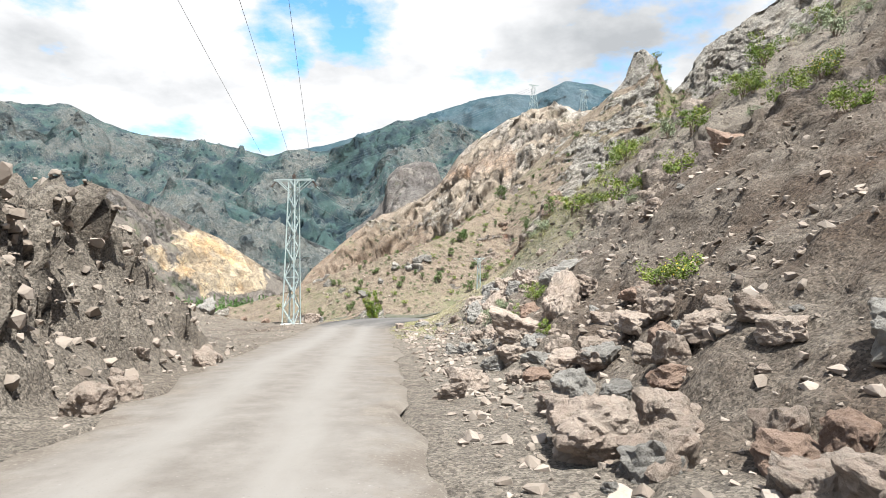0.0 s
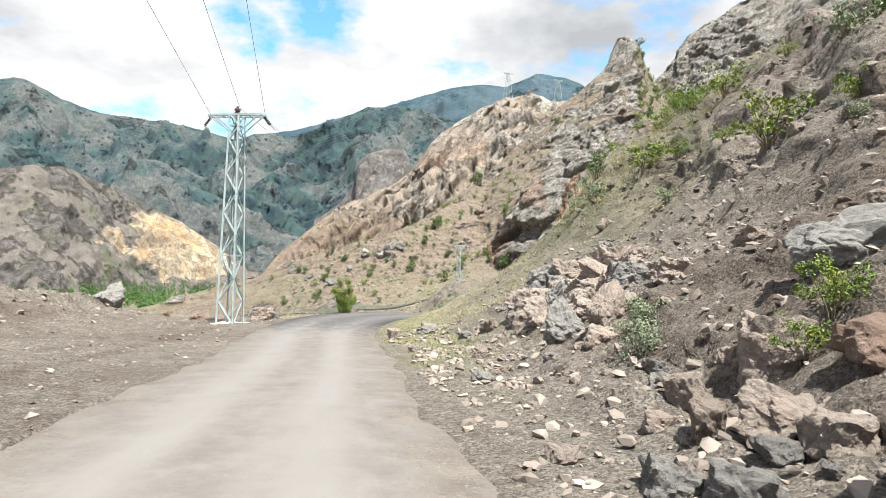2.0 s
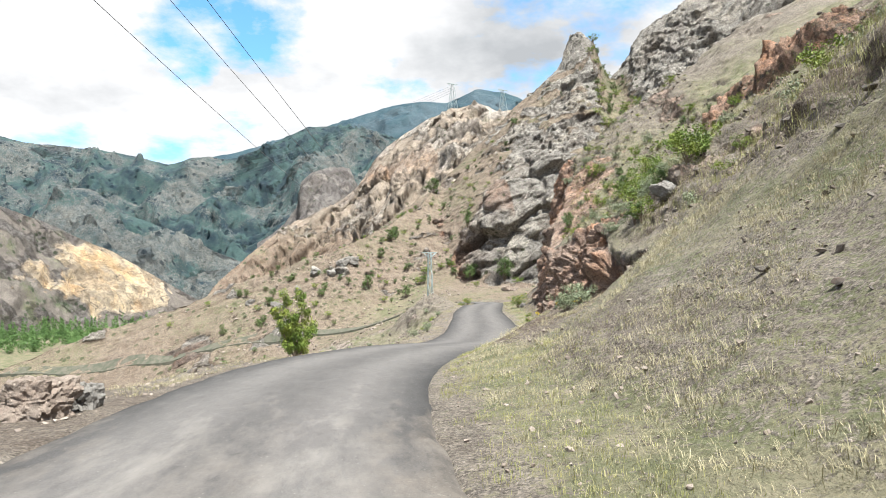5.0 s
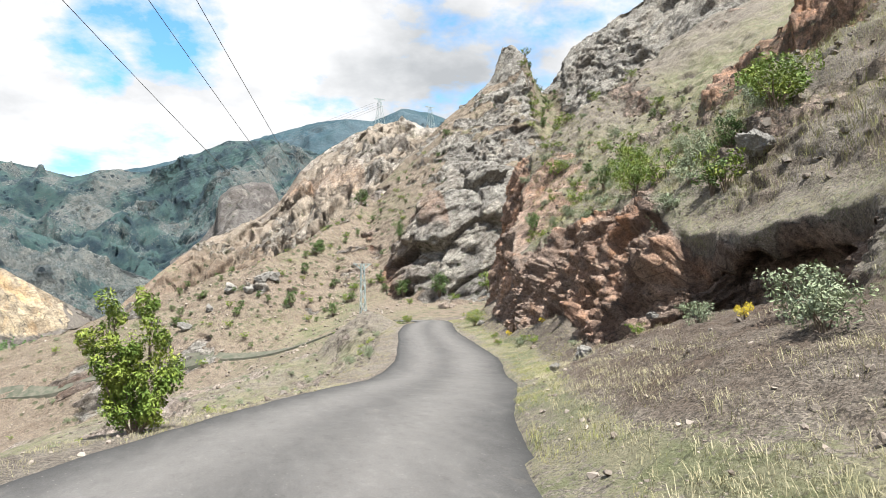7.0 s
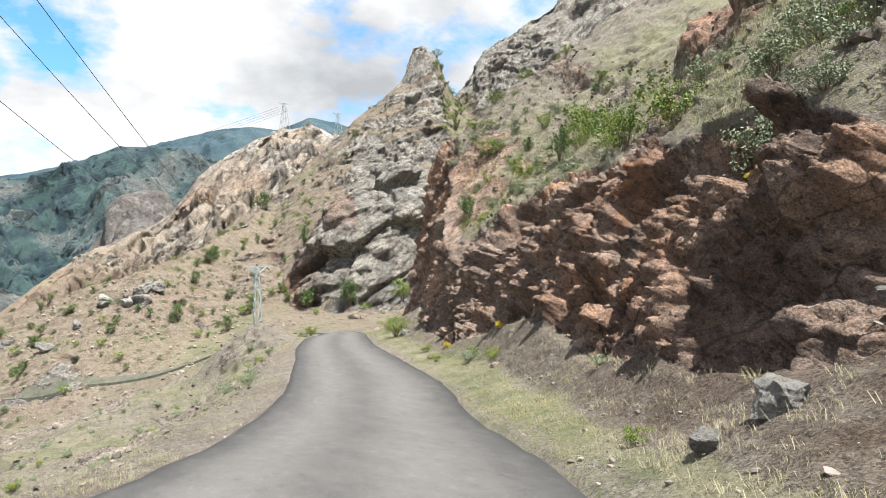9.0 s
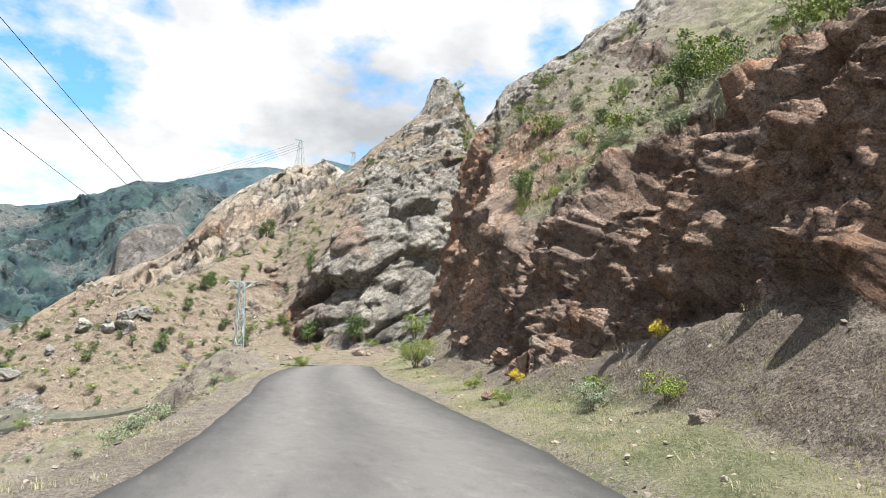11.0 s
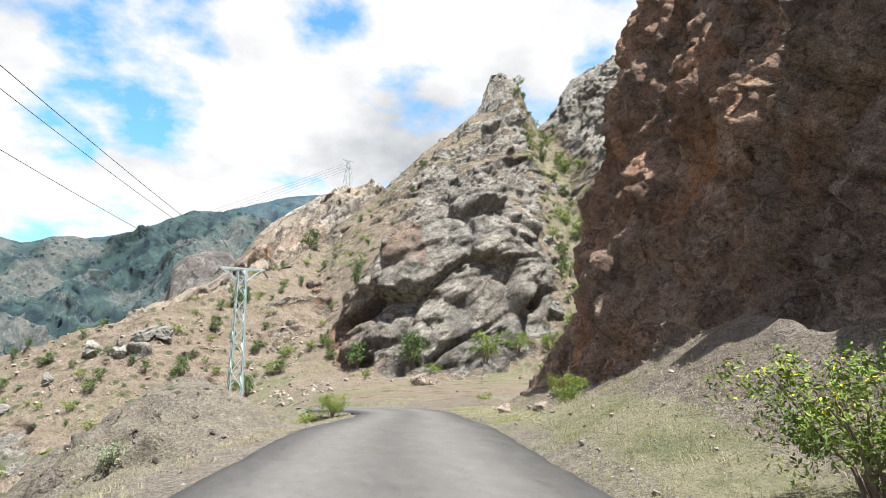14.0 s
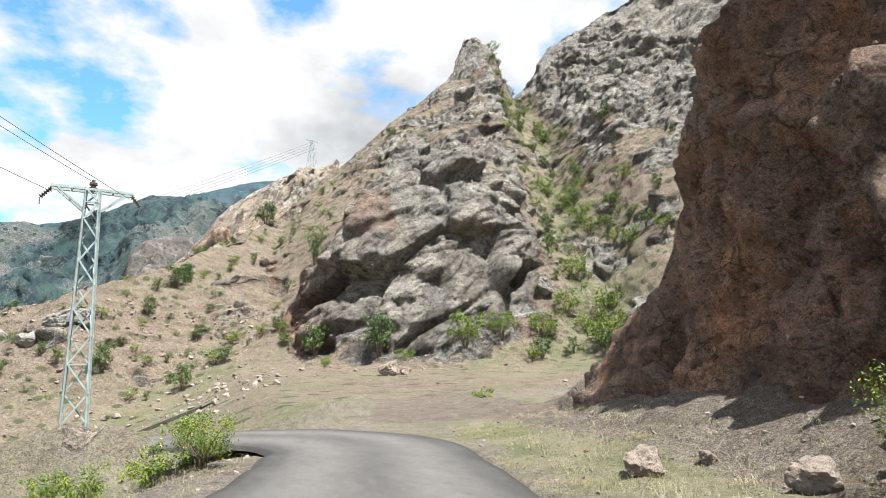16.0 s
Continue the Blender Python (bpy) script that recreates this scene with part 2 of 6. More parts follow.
def terrain_material(name, unit, soil, soil2, rock, rock2, red, dry, green, scrub=0.0, speck=1.0, veins=0.85):
    """Bare earth, jointed rock, rusty rock and patchy growth, laid out by the sheet's own attributes. unit: metres of the finest grain."""
    soil, soil2, rock, rock2, red, dry, green = (tuple(0.545 * v for v in c) for c in (soil, soil2, rock, rock2, red, dry, green))
    n = Nodes(name)
    big = n.noise(0.045 / unit, 4, 0.6)
    mid = n.noise(0.5 / unit, 7, 0.66, shift=(9, 3, 1))
    fine = n.noise(3.2 / unit, 6, 0.75)
    pebble = n.cells(2.4 / unit, out="Color")
    grit = n.cells(13.0 / unit, out="Color")
    gap = n.cells(2.4 / unit, "DISTANCE_TO_EDGE")
    earth = n.mix(n.range(mid, 0.36, 0.62), soil, soil2)
    earth = n.mix(n.range(fine, 0.56, 0.70, 0, 0.6 * speck), earth, tuple(1.5 * v for v in soil2))
    earth = n.mix(n.range(fine, 0.46, 0.32, 0, 0.75 * speck), earth, tuple(0.38 * v for v in soil))
    earth = n.mix(n.math("MULTIPLY", n.attr("damp"), n.range(mid, 0.3, 0.6, 1.0, 0.6)), earth, tuple(v * k for v, k in zip(soil, (0.50, 0.385, 0.32))))
    streak = n.noise(1.1 / unit, 7, 0.74, (0.9, 0.9, 1.4))
    stone_tone = n.mix(n.range(mid, 0.38, 0.60), rock, rock2)
    stone_tone = n.mix(n.range(streak, 0.46, 0.64, 0, 0.9 * veins), stone_tone, tuple(1.5 * v for v in rock2))
    stone_tone = n.mix(n.range(streak, 0.46, 0.34, 0, veins), stone_tone, tuple(0.36 * v for v in rock))
    rusty = n.mix(n.range(n.noise(0.35 / unit, 5, 0.6, shift=(4, 8, 2)), 0.40, 0.62), red, tuple(0.55 * a + 0.45 * b for a, b in zip(red, rock)))
    rusty = n.mix(n.range(n.noise(0.8 / unit, 5, 0.65, shift=(1, 8, 2)), 0.56, 0.70, 0, 0.5), rusty, tuple(v * k for v, k in zip(red, (1.5, 1.4, 1.1))))
    rusty = n.mix(n.range(streak, 0.46, 0.36, 0, 0.8), rusty, tuple(0.34 * v for v in red))
    stone_tone = n.mix(n.attr("red"), stone_tone, rusty)
    # broad ochre stains and dark varnish on the faces
    stain = n.noise(0.11 / unit, 6, 0.62, (1, 1, 0.55), (3, 6, 8))
    varnish = n.noise(0.16 / unit, 7, 0.68, (1, 1, 0.6), (13, 2, 5))
    stone_tone = n.mix(n.math("MULTIPLY", n.attr("red"), n.range(stain, 0.54, 0.66, 0, 0.7)), stone_tone, tuple(v * k for v, k in zip(red, (1.25, 1.0, 0.72))))
    stone_tone = n.mix(n.range(varnish, 0.52, 0.66, 0, veins), stone_tone, (0.55, 0.52, 0.52), "MULTIPLY")
    pits = n.noise(1.7 / unit, 9, 0.80, (1, 1, 1.2), (5, 1, 9))
    stone_tone = n.mix(n.range(pits, 0.47, 0.37, 0, 1.0), stone_tone, (0.30, 0.28, 0.28), "MULTIPLY")
    stone_tone = n.mix(n.range(pits, 0.54, 0.66, 0, 1.0), stone_tone, (1.5, 1.5, 1.5), "MULTIPLY")
    slab = n.nt.nodes.new("ShaderNodeSeparateColor")
    n.put(slab.inputs[0], n.cells(0.17 / unit, squash=(1, 1, 0.7), out="Color"))
    chip = n.nt.nodes.new("ShaderNodeSeparateColor")
    n.put(chip.inputs[0], n.cells(0.6 / unit, out="Color"))
    stone_tone = n.mix(n.range(slab.outputs[0], 0.5, 1.0, 0, 1.0), stone_tone, (0.62, 0.60, 0.60), "MULTIPLY")
    stone_tone = n.mix(n.range(slab.outputs[1], 0.5, 1.0, 0, 1.0), stone_tone, (1.3, 1.27, 1.22), "MULTIPLY")
    stone_tone = n.mix(n.range(chip.outputs[0], 0.5, 1.0, 0, 1.0), stone_tone, (0.70, 0.68, 0.68), "MULTIPLY")
    joint = n.cracks(0.26 / unit, 1.6 * unit, (1, 1, 1.25))
    joint2 = n.cracks(0.8 / unit, 0.6 * unit, (1, 1, 1.25))
    split = n.range(n.noise(0.3 / unit, 4, 0.6, shift=(7, 2, 9)), 0.42, 0.58)
    # joint lines, their colour darkened to carry the shade inside cracks too
    stone_tone = n.mix(n.math("MULTIPLY", split, n.range(joint, 0.035, 0.0, 0, 0.75)), stone_tone, tuple(0.25 * v for v in rock))
    stone_tone = n.mix(n.math("MULTIPLY", split, n.range(joint2, 0.03, 0.0, 0, 0.5)), stone_tone, tuple(0.3 * v for v in rock))
    rocky = n.range(n.raw("ADD", n.attr("rock"), n.range(mid, 0.3, 0.7, -0.22, 0.22)), 0.42, 0.58)
    ground = n.mix(rocky, earth, stone_tone)
    tone = n.nt.nodes.new("ShaderNodeSeparateColor")
    n.put(tone.inputs[0], pebble)
    tone2 = n.nt.nodes.new("ShaderNodeSeparateColor")
    n.put(tone2.inputs[0], grit)
    lum = n.nt.nodes.new("ShaderNodeMath")
    lum.operation = "MULTIPLY"
    n.put(lum.inputs[0], n.range(tone.outputs[0], 0, 1, 1 - 0.08 * speck, 1 + 0.08 * speck))
    n.put(lum.inputs[1], n.range(tone2.outputs[0], 0, 1, 1 - 0.33 * speck, 1 + 0.38 * speck))
    grain = n.nt.nodes.new("ShaderNodeVectorMath")
    grain.operation = "SCALE"
    calm = n.nt.nodes.new("ShaderNodeMix")
    calm.data_type = "FLOAT"
    n.put(calm.inputs["Factor"], n.range(rocky, 0, 1, 0, 0.35))
    n.put(calm.inputs["A"], lum.outputs[0])
    calm.inputs["B"].default_value = 1.0
    n.put(grain.inputs[0], ground)
    n.put(grain.inputs["Scale"], calm.outputs["Result"])
    ground = n.mix(n.range(gap, 0.05, 0.0, 0, 0.12 * speck), grain.outputs[0], tuple(0.4 * v for v in soil))
    tuft = n.noise(2.9 / unit, 6, 0.78, shift=(2, 5, 7))
    plants = n.mix(n.range(n.noise(0.22 / unit, 4, 0.6, shift=(6, 1, 3)), 0.42, 0.60), dry, green)
    plants = n.mix(n.range(tuft, 0.50, 0.34, 0, 0.7), plants, tuple(0.45 * v for v in green))
    plants = n.mix(n.range(n.noise(5.5 / unit, 4, 0.7), 0.54, 0.68, 0, 0.6), plants, tuple(1.35 * v for v in dry))
    mask = n.nt.nodes.new("ShaderNodeMath")
    mask.operation = "ADD"
    n.put(mask.inputs[0], n.range(tuft, 0.30, 0.70, -0.45, 0.45))
    n.put(mask.inputs[1], n.range(big, 0.35, 0.65, -0.15, 0.15))
    cover = n.nt.nodes.new("ShaderNodeMath")
    cover.operation = "ADD"
    n.put(cover.inputs[0], n.attr("grass"))
    n.put(cover.inputs[1], mask.outputs[0])
    color = n.mix(n.range(cover.outputs[0], 0.45, 0.62, 0, 0.85), ground, plants)
    if scrub:
        dots = n.range(n.cells(0.42 / unit), 0.26, 0.20, 0, 1)
        dots = n.math("MULTIPLY", dots, n.range(n.math("ADD", n.attr("grass"), n.range(n.noise(0.07 / unit, 3, 0.6), 0.4, 0.6, -0.2, 0.35)), 0.1, 0.4, 0, scrub))
        color = n.mix(dots, color, tuple(0.5 * v for v in green))
    nrm = n.bump(mid, 0.9, 0.65 * unit)
    nrm = n.bump(n.math("MULTIPLY", rocky, n.math("MULTIPLY", split, n.math("ADD", n.range(joint, 0, 0.06, 0, 0.7), n.range(joint2, 0, 0.05, 0, 0.3)))), 0.7, 0.3 * unit, nrm)
    nrm = n.bump(n.math("MULTIPLY", rocky, streak), 0.8, 0.6 * unit, nrm)
    nrm = n.bump(n.math("MULTIPLY", rocky, pits), 1.0, 0.35 * unit, nrm)
    nrm = n.bump(n.math("ADD", fine, n.range(gap, 0, 0.25, 0, 0.2)), 1.0, 0.20 * unit, nrm)
    return n.done(color, 0.93, nrm)


MAT_NEAR = terrain_material("near_ground", 0.32, (0.212, 0.177, 0.147), (0.285, 0.245, 0.207), (0.34, 0.285, 0.245), (0.50, 0.42, 0.365),
                            (0.62, 0.375, 0.265), (0.31, 0.28, 0.18), (0.165, 0.182, 0.082), 0.0, 1.45, 0.6)
MAT_HILL = terrain_material("hill_ground", 1.1, (0.235, 0.178, 0.136), (0.30, 0.238, 0.187), (0.34, 0.312, 0.278), (0.47, 0.437, 0.395),
                            (0.36, 0.195, 0.13), (0.29, 0.26, 0.165), (0.14, 0.175, 0.075), 0.8, 1.4, 0.6)
MAT_LIGHT = terrain_material("pale_ridge", 2.6, (0.36, 0.285, 0.225), (0.45, 0.38, 0.31), (0.52, 0.45, 0.385), (0.64, 0.575, 0.51),
                             (0.56, 0.38, 0.27), (0.33, 0.295, 0.19), (0.17, 0.18, 0.09), 0.9, 1.4, 0.4)
MAT_BARE = terrain_material("bare_far_hill", 4.0, (0.20, 0.172, 0.155), (0.27, 0.236, 0.208), (0.20, 0.18, 0.172), (0.285, 0.26, 0.245),
                            (0.80, 0.655, 0.475), (0.24, 0.24, 0.14), (0.09, 0.14, 0.065), 0.8, 1.0, 0.4)
# the blue of distance haze is mixed into the next two materials' colours
MAT_HAZY_GREEN = terrain_material("green_mountain", 11.0, (0.115, 0.135, 0.14), (0.20, 0.20, 0.185), (0.085, 0.12, 0.14), (0.18, 0.195, 0.20),
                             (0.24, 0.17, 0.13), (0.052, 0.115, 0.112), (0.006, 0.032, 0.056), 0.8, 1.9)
MAT_HAZE_BLUE = terrain_material("haze_blue_woods", 26.0, (0.09, 0.14, 0.175), (0.11, 0.16, 0.19), (0.09, 0.135, 0.175), (0.12, 0.165, 0.20),
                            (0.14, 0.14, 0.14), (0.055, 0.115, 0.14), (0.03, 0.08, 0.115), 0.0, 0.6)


def road_material():
    n = Nodes("worn_asphalt")
    across = n.attr("across")
    dusty = n.attr("dust")
    wide = n.noise(0.45, 6, 0.6, (1, 0.10, 1))
    grain = n.noise(60, 3, 0.7)
    patch = n.noise(2.2, 6, 0.68, (1, 0.30, 1))
    tar = n.mix(n.range(grain, 0.35, 0.65), (0.027, 0.0255, 0.0255), (0.054, 0.0515, 0.051))
    tar = n.mix(n.range(patch, 0.42, 0.62, 0, 0.35), tar, (0.09, 0.086, 0.084))
    worn = n.mix(n.range(grain, 0.3, 0.7), (0.106, 0.098, 0.095), (0.147, 0.137, 0.132))
    # pale wheel paths
    band = n.range(n.raw("ABSOLUTE", n.raw("SUBTRACT", n.raw("ABSOLUTE", n.raw("ADD", across, n.range(wide, 0.3, 0.7, -0.05, 0.05))), 0.40)), 0.34, 0.06)
    inner = n.range(n.raw("ADD", n.raw("ABSOLUTE", across), n.range(wide, 0.3, 0.7, -0.06, 0.06)), 0.92, 0.66, 0, 0.46)
    wear = n.math("ADD", n.math("MULTIPLY", band, 0.44), n.math("ADD", inner, n.range(wide, 0.40, 0.62, 0, 0.08)))
    color = n.mix(n.math("MULTIPLY", wear, n.range(patch, 0.25, 0.6, 0.80, 1.0)), tar, worn)
    # stains, patches and the dark unworn edge
    blot = n.noise(5.0, 8, 0.75, (1, 0.45, 1), (3, 1, 0))
    color = n.mix(n.range(blot, 0.46, 0.34, 0, 0.5), color, (0.62, 0.61, 0.61), "MULTIPLY")
    color = n.mix(n.range(blot, 0.54, 0.66, 0, 0.6), color, (1.3, 1.3, 1.3), "MULTIPLY")
    color = n.mix(n.range(n.raw("ADD", n.raw("ABSOLUTE", across), n.range(patch, 0.3, 0.7, -0.03, 0.03)), 0.88, 0.95, 0, 0.8), color, (0.028, 0.027, 0.027))
    dirt = n.mix(n.range(n.noise(2.2, 7, 0.7), 0.35, 0.65), (0.132, 0.116, 0.104), (0.182, 0.164, 0.150))
    dirt = n.mix(n.range(n.noise(22, 4, 0.7), 0.60, 0.70, 0, 0.6), dirt, (0.10, 0.09, 0.08))
    track = n.range(n.raw("ABSOLUTE", n.raw("SUBTRACT", n.raw("ABSOLUTE", n.raw("ADD", across, n.range(wide, 0.3, 0.7, -0.10, 0.10))), 0.36)), 0.26, 0.06)
    dirt = n.mix(n.math("MULTIPLY", track, n.range(patch, 0.25, 0.6, 0.5, 1.0)), dirt, (0.195, 0.18, 0.167))
    side = n.range(n.raw("ADD", n.raw("ABSOLUTE", across), n.range(n.noise(0.9, 6, 0.7), 0.3, 0.7, -0.25, 0.22)), 0.66, 0.88)
    soil = n.mix(n.range(n.noise(1.6, 7, 0.66), 0.36, 0.62), (0.108, 0.089, 0.075), (0.165, 0.142, 0.122))
    soil = n.mix(n.range(n.noise(26, 4, 0.75), 0.56, 0.66, 0, 0.7), soil, (0.26, 0.235, 0.21))
    soil = n.mix(n.range(n.noise(26, 4, 0.75, shift=(4, 4, 4)), 0.44, 0.34, 0, 0.7), soil, (0.06, 0.05, 0.043))
    dirt = n.mix(side, dirt, soil)
    fac = n.range(n.math("ADD", dusty, n.range(patch, 0.3, 0.7, -0.25, 0.25)), 0.3, 0.75)
    color = n.mix(fac, color, dirt)
    grit = n.cells(9.0, out="Distance")
    color = n.mix(n.range(grit, 0.10, 0.05, 0, 0.6), color, (0.26, 0.24, 0.225))
    color = n.mix(n.range(n.cells(31.0), 0.14, 0.06, 0, 0.45), color, (0.22, 0.205, 0.195))
    color = n.mix(n.range(n.cells(23.0), 0.14, 0.05, 0, 0.4), color, (0.03, 0.028, 0.027))
    nrm = n.bump(grain, 0.35, 0.006)
    nrm = n.bump(patch, 0.5, 0.02, nrm)
    return n.done(n.mix(1.0, color, (0.85, 0.85, 0.85), "MULTIPLY"), 0.88, nrm)


MAT_ROAD = road_material()


def stone_material(name, a, b, c, scale=2.2):
    a, b, c = (tuple(0.67 * v for v in q) for q in (a, b, c))
    n = Nodes(name)
    tone = n.mix(n.random(), a, b)
    tone = n.mix(n.range(n.noise(scale, 6, 0.65), 0.40, 0.62, 0, 0.7), tone, c)
    tone = n.mix(n.range(n.noise(scale * 1.6, 9, 0.78, shift=(1, 5, 2)), 0.50, 0.36, 0, 0.75), tone, tuple(0.5 * v for v in a))
    tone = n.mix(n.range(n.noise(scale * 6, 4, 0.7), 0.60, 0.72, 0, 0.6), tone, tuple(min(1, 1.5 * v) for v in b))
    tone = n.mix(n.range(n.noise(scale * 5, 4, 0.7, shift=(3, 3, 3)), 0.38, 0.28, 0, 0.6), tone, tuple(0.45 * v for v in a))
    nrm = n.bump(n.noise(scale * 2.5, 8, 0.75), 0.9, 0.10)
    nrm = n.bump(n.noise(scale * 14, 4, 0.7), 0.5, 0.012, nrm)
    return n.done(tone, 0.9, nrm)


MAT_STONE = stone_material("fallen_stone", (0.31, 0.252, 0.21), (0.48, 0.40, 0.342), (0.40, 0.305, 0.25))
MAT_STONE_GREY = stone_material("grey_stone", (0.24, 0.222, 0.205), (0.35, 0.33, 0.303), (0.29, 0.27, 0.25))
MAT_STONE_RED = stone_material("rusty_stone", (0.27, 0.185, 0.145), (0.40, 0.285, 0.225), (0.34, 0.23, 0.175))


def steel_material():
    n = Nodes("galvanised_steel")
    tone = n.mix(n.range(n.noise(3, 5, 0.6), 0.4, 0.6), (0.27, 0.325, 0.33), (0.37, 0.425, 0.42))
    tone = n.mix(n.range(n.noise(9, 4, 0.7), 0.64, 0.74, 0, 0.6), tone, (0.32, 0.27, 0.22))
    return n.done(tone, 0.55, n.bump(n.noise(30, 3, 0.6), 0.2, 0.002), 0.15)


def plain_material(name, a, b, scale=6, rough=0.7, metal=0.0):
    n = Nodes(name)
    return n.done(n.mix(n.range(n.noise(scale, 5, 0.65), 0.4, 0.6), a, b), rough, n.bump(n.noise(scale * 4, 3, 0.6), 0.2, 0.01), metal)


MAT_STEEL = steel_material()
MAT_WIRE = plain_material("dull_cable", (0.10, 0.105, 0.11), (0.15, 0.155, 0.16), 2, 0.5, 0.6)
MAT_GLASSY = plain_material("insulator_brown", (0.06, 0.045, 0.04), (0.10, 0.07, 0.06), 20, 0.25)
MAT_CONCRETE = plain_material("concrete", (0.50, 0.48, 0.45), (0.62, 0.60, 0.56), 5, 0.9)


def leaf_material(name, a, b, c):
    a, b, c = (tuple(0.88 * v for v in q) for q in (a, b, c))
    n = Nodes(name)
    tone = n.mix(n.island(), a, b)
    tone = n.mix(n.range(n.noise(1.7, 4, 0.6), 0.42, 0.62, 0, 0.75), tone, c)
    n.bsdf.inputs["Transmission Weight"].default_value = 0.0
    n.bsdf.inputs["Subsurface Weight"].default_value = 0.0
    return n.done(tone, 0.6)


MAT_LEAF = leaf_material("fresh_leaf", (0.065, 0.115, 0.018), (0.135, 0.20, 0.03), (0.25, 0.285, 0.045))
MAT_LEAF_DARK = leaf_material("dark_leaf", (0.045, 0.085, 0.025), (0.09, 0.14, 0.04), (0.13, 0.18, 0.05))
MAT_LEAF_GREY = leaf_material("grey_green_leaf", (0.17, 0.20, 0.13), (0.24, 0.27, 0.18), (0.20, 0.24, 0.12))
MAT_YELLOW = leaf_material("yellow_bloom", (0.62, 0.44, 0.02), (0.72, 0.55, 0.04), (0.40, 0.38, 0.05))
MAT_STRAW = leaf_material("dry_straw", (0.31, 0.27, 0.17), (0.42, 0.375, 0.245), (0.25, 0.23, 0.12))
MAT_BLADE = leaf_material("green_blade", (0.19, 0.21, 0.065), (0.29, 0.29, 0.10), (0.36, 0.32, 0.15))
MAT_BARK = plain_material("bark", (0.10, 0.075, 0.055), (0.17, 0.13, 0.10), 12, 0.95)

# ---- the road's line and the land's sections ----
ROAD = np.array([(0.4, -60, 3.75), (-0.9, -12, 0.95), (-1.6, 3, 0.25), (-2.85, 13, -0.35), (-3.5, 19, -0.7), (-3.9, 25, -1.1), (-4.8, 31, -1.5), (-5.2, 37, -1.85),
                 (-5.0, 41, -2.05), (-4.45, 46, -2.38), (-3.4, 50, -2.65), (-1.45, 55, -3.0), (-0.2, 58, -3.28), (1.25, 62, -3.7), (3.1, 68, -4.35), (5.35, 75, -4.43),
                 (6.6, 82, -4.4), (7.5, 87, -4.25), (8.2, 92, -4.1), (9.7, 98, -4.03), (11.3, 104.5, -4.08), (12.6, 109, -4.2), (13.85, 113, -4.31), (15.2, 119, -4.5),
                 (17.5, 127, -4.8), (21, 140, -5.1)])


def smooth_interp(y, xs, vs, width=2.5):
    """Linear interpolation, rounded over a few metres."""
    return sum(w * np.interp(y + k * width, xs, vs) for k, w in ((-1, 0.25), (0, 0.5), (1, 0.25)))


def road_x(y):
    return smooth_interp(y, ROAD[:, 1], ROAD[:, 0])


def road_z(y):
    return smooth_interp(y, ROAD[:, 1], ROAD[:, 2])


# station y: half width, toe of the slope (out from the centre line, height over the road), run and rise of the steep face
RIGHT = np.array([(-60, 2.2, 6.0, 0.8, 6.0, 5.0), (0, 1.7, 3.6, 0.25, 5.5, 3.8), (10, 2.0, 4.6, 0.4, 4.6, 3.2), (15, 2.1, 4.8, 0.45, 4.4, 3.6), (24, 2.0, 5.0, 0.45, 3.6, 2.5),
                  (33, 2.2, 5.8, 1.05, 4.0, 2.5), (42, 2.6, 5.9, 1.2, 2.8, 2.2), (47, 2.95, 7.0, 1.5, 2.0, 1.6), (50, 3.08, 8.8, 1.9, 0.4, 1.3), (52.6, 2.95, 9.8, 1.9, -0.5, 1.5), (55.6, 3.0, 8.9, 1.7, -0.6, 1.6),
                  (57.4, 3.05, 6.5, 1.1, 1.5, 2.5), (60.0, 3.1, 5.9, 1.1, 2.4, 4.3), (66, 3.05, 6.2, 1.4, 3.0, 4.9), (70, 3.05, 6.8, 2.2, 2.8, 5.6), (73.5, 3.05, 6.8, 2.6, 2.4, 4.9), (76.5, 3.05, 6.3, 2.1, 2.4, 4.9),
                  (80, 3.0, 5.7, 1.3, 2.3, 4.9), (83, 2.95, 5.8, 1.0, 1.9, 4.5), (87, 2.8, 5.8, 1.0, 1.3, 4.5), (92, 2.7, 6.0, 1.3, 1.5, 5.0), (99.5, 2.65, 7.5, 2.9, 2.3, 8.4), (106, 2.7, 7.8, 1.8, 3.3, 14.0),
                  (110, 2.3, 7.0, 1.1, 3.3, 16.0), (113.5, 2.15, 7.0, 1.2, 3.8, 16.5), (119, 2.1, 5.9, 0.5, 8.2, 15.5), (140, 2.0, 7.2, 0.6, 4.0, 10.5)])
# station y: run and rise of the rock or bank above the steep face
ABOVE = np.array([(-60, 6, 4.5), (15, 6, 4.7), (33, 4.0, 4.8), (50, 5, 4.2), (55, 4.6, 4.2), (60, 4.6, 4.0), (66, 5.0, 4.6), (75, 5.2, 3.9), (84, 5.0, 5.0), (89, 5.6, 4.2), (99, 5.6, 4.2), (107, 4, 4.5), (140, 5, 4)])


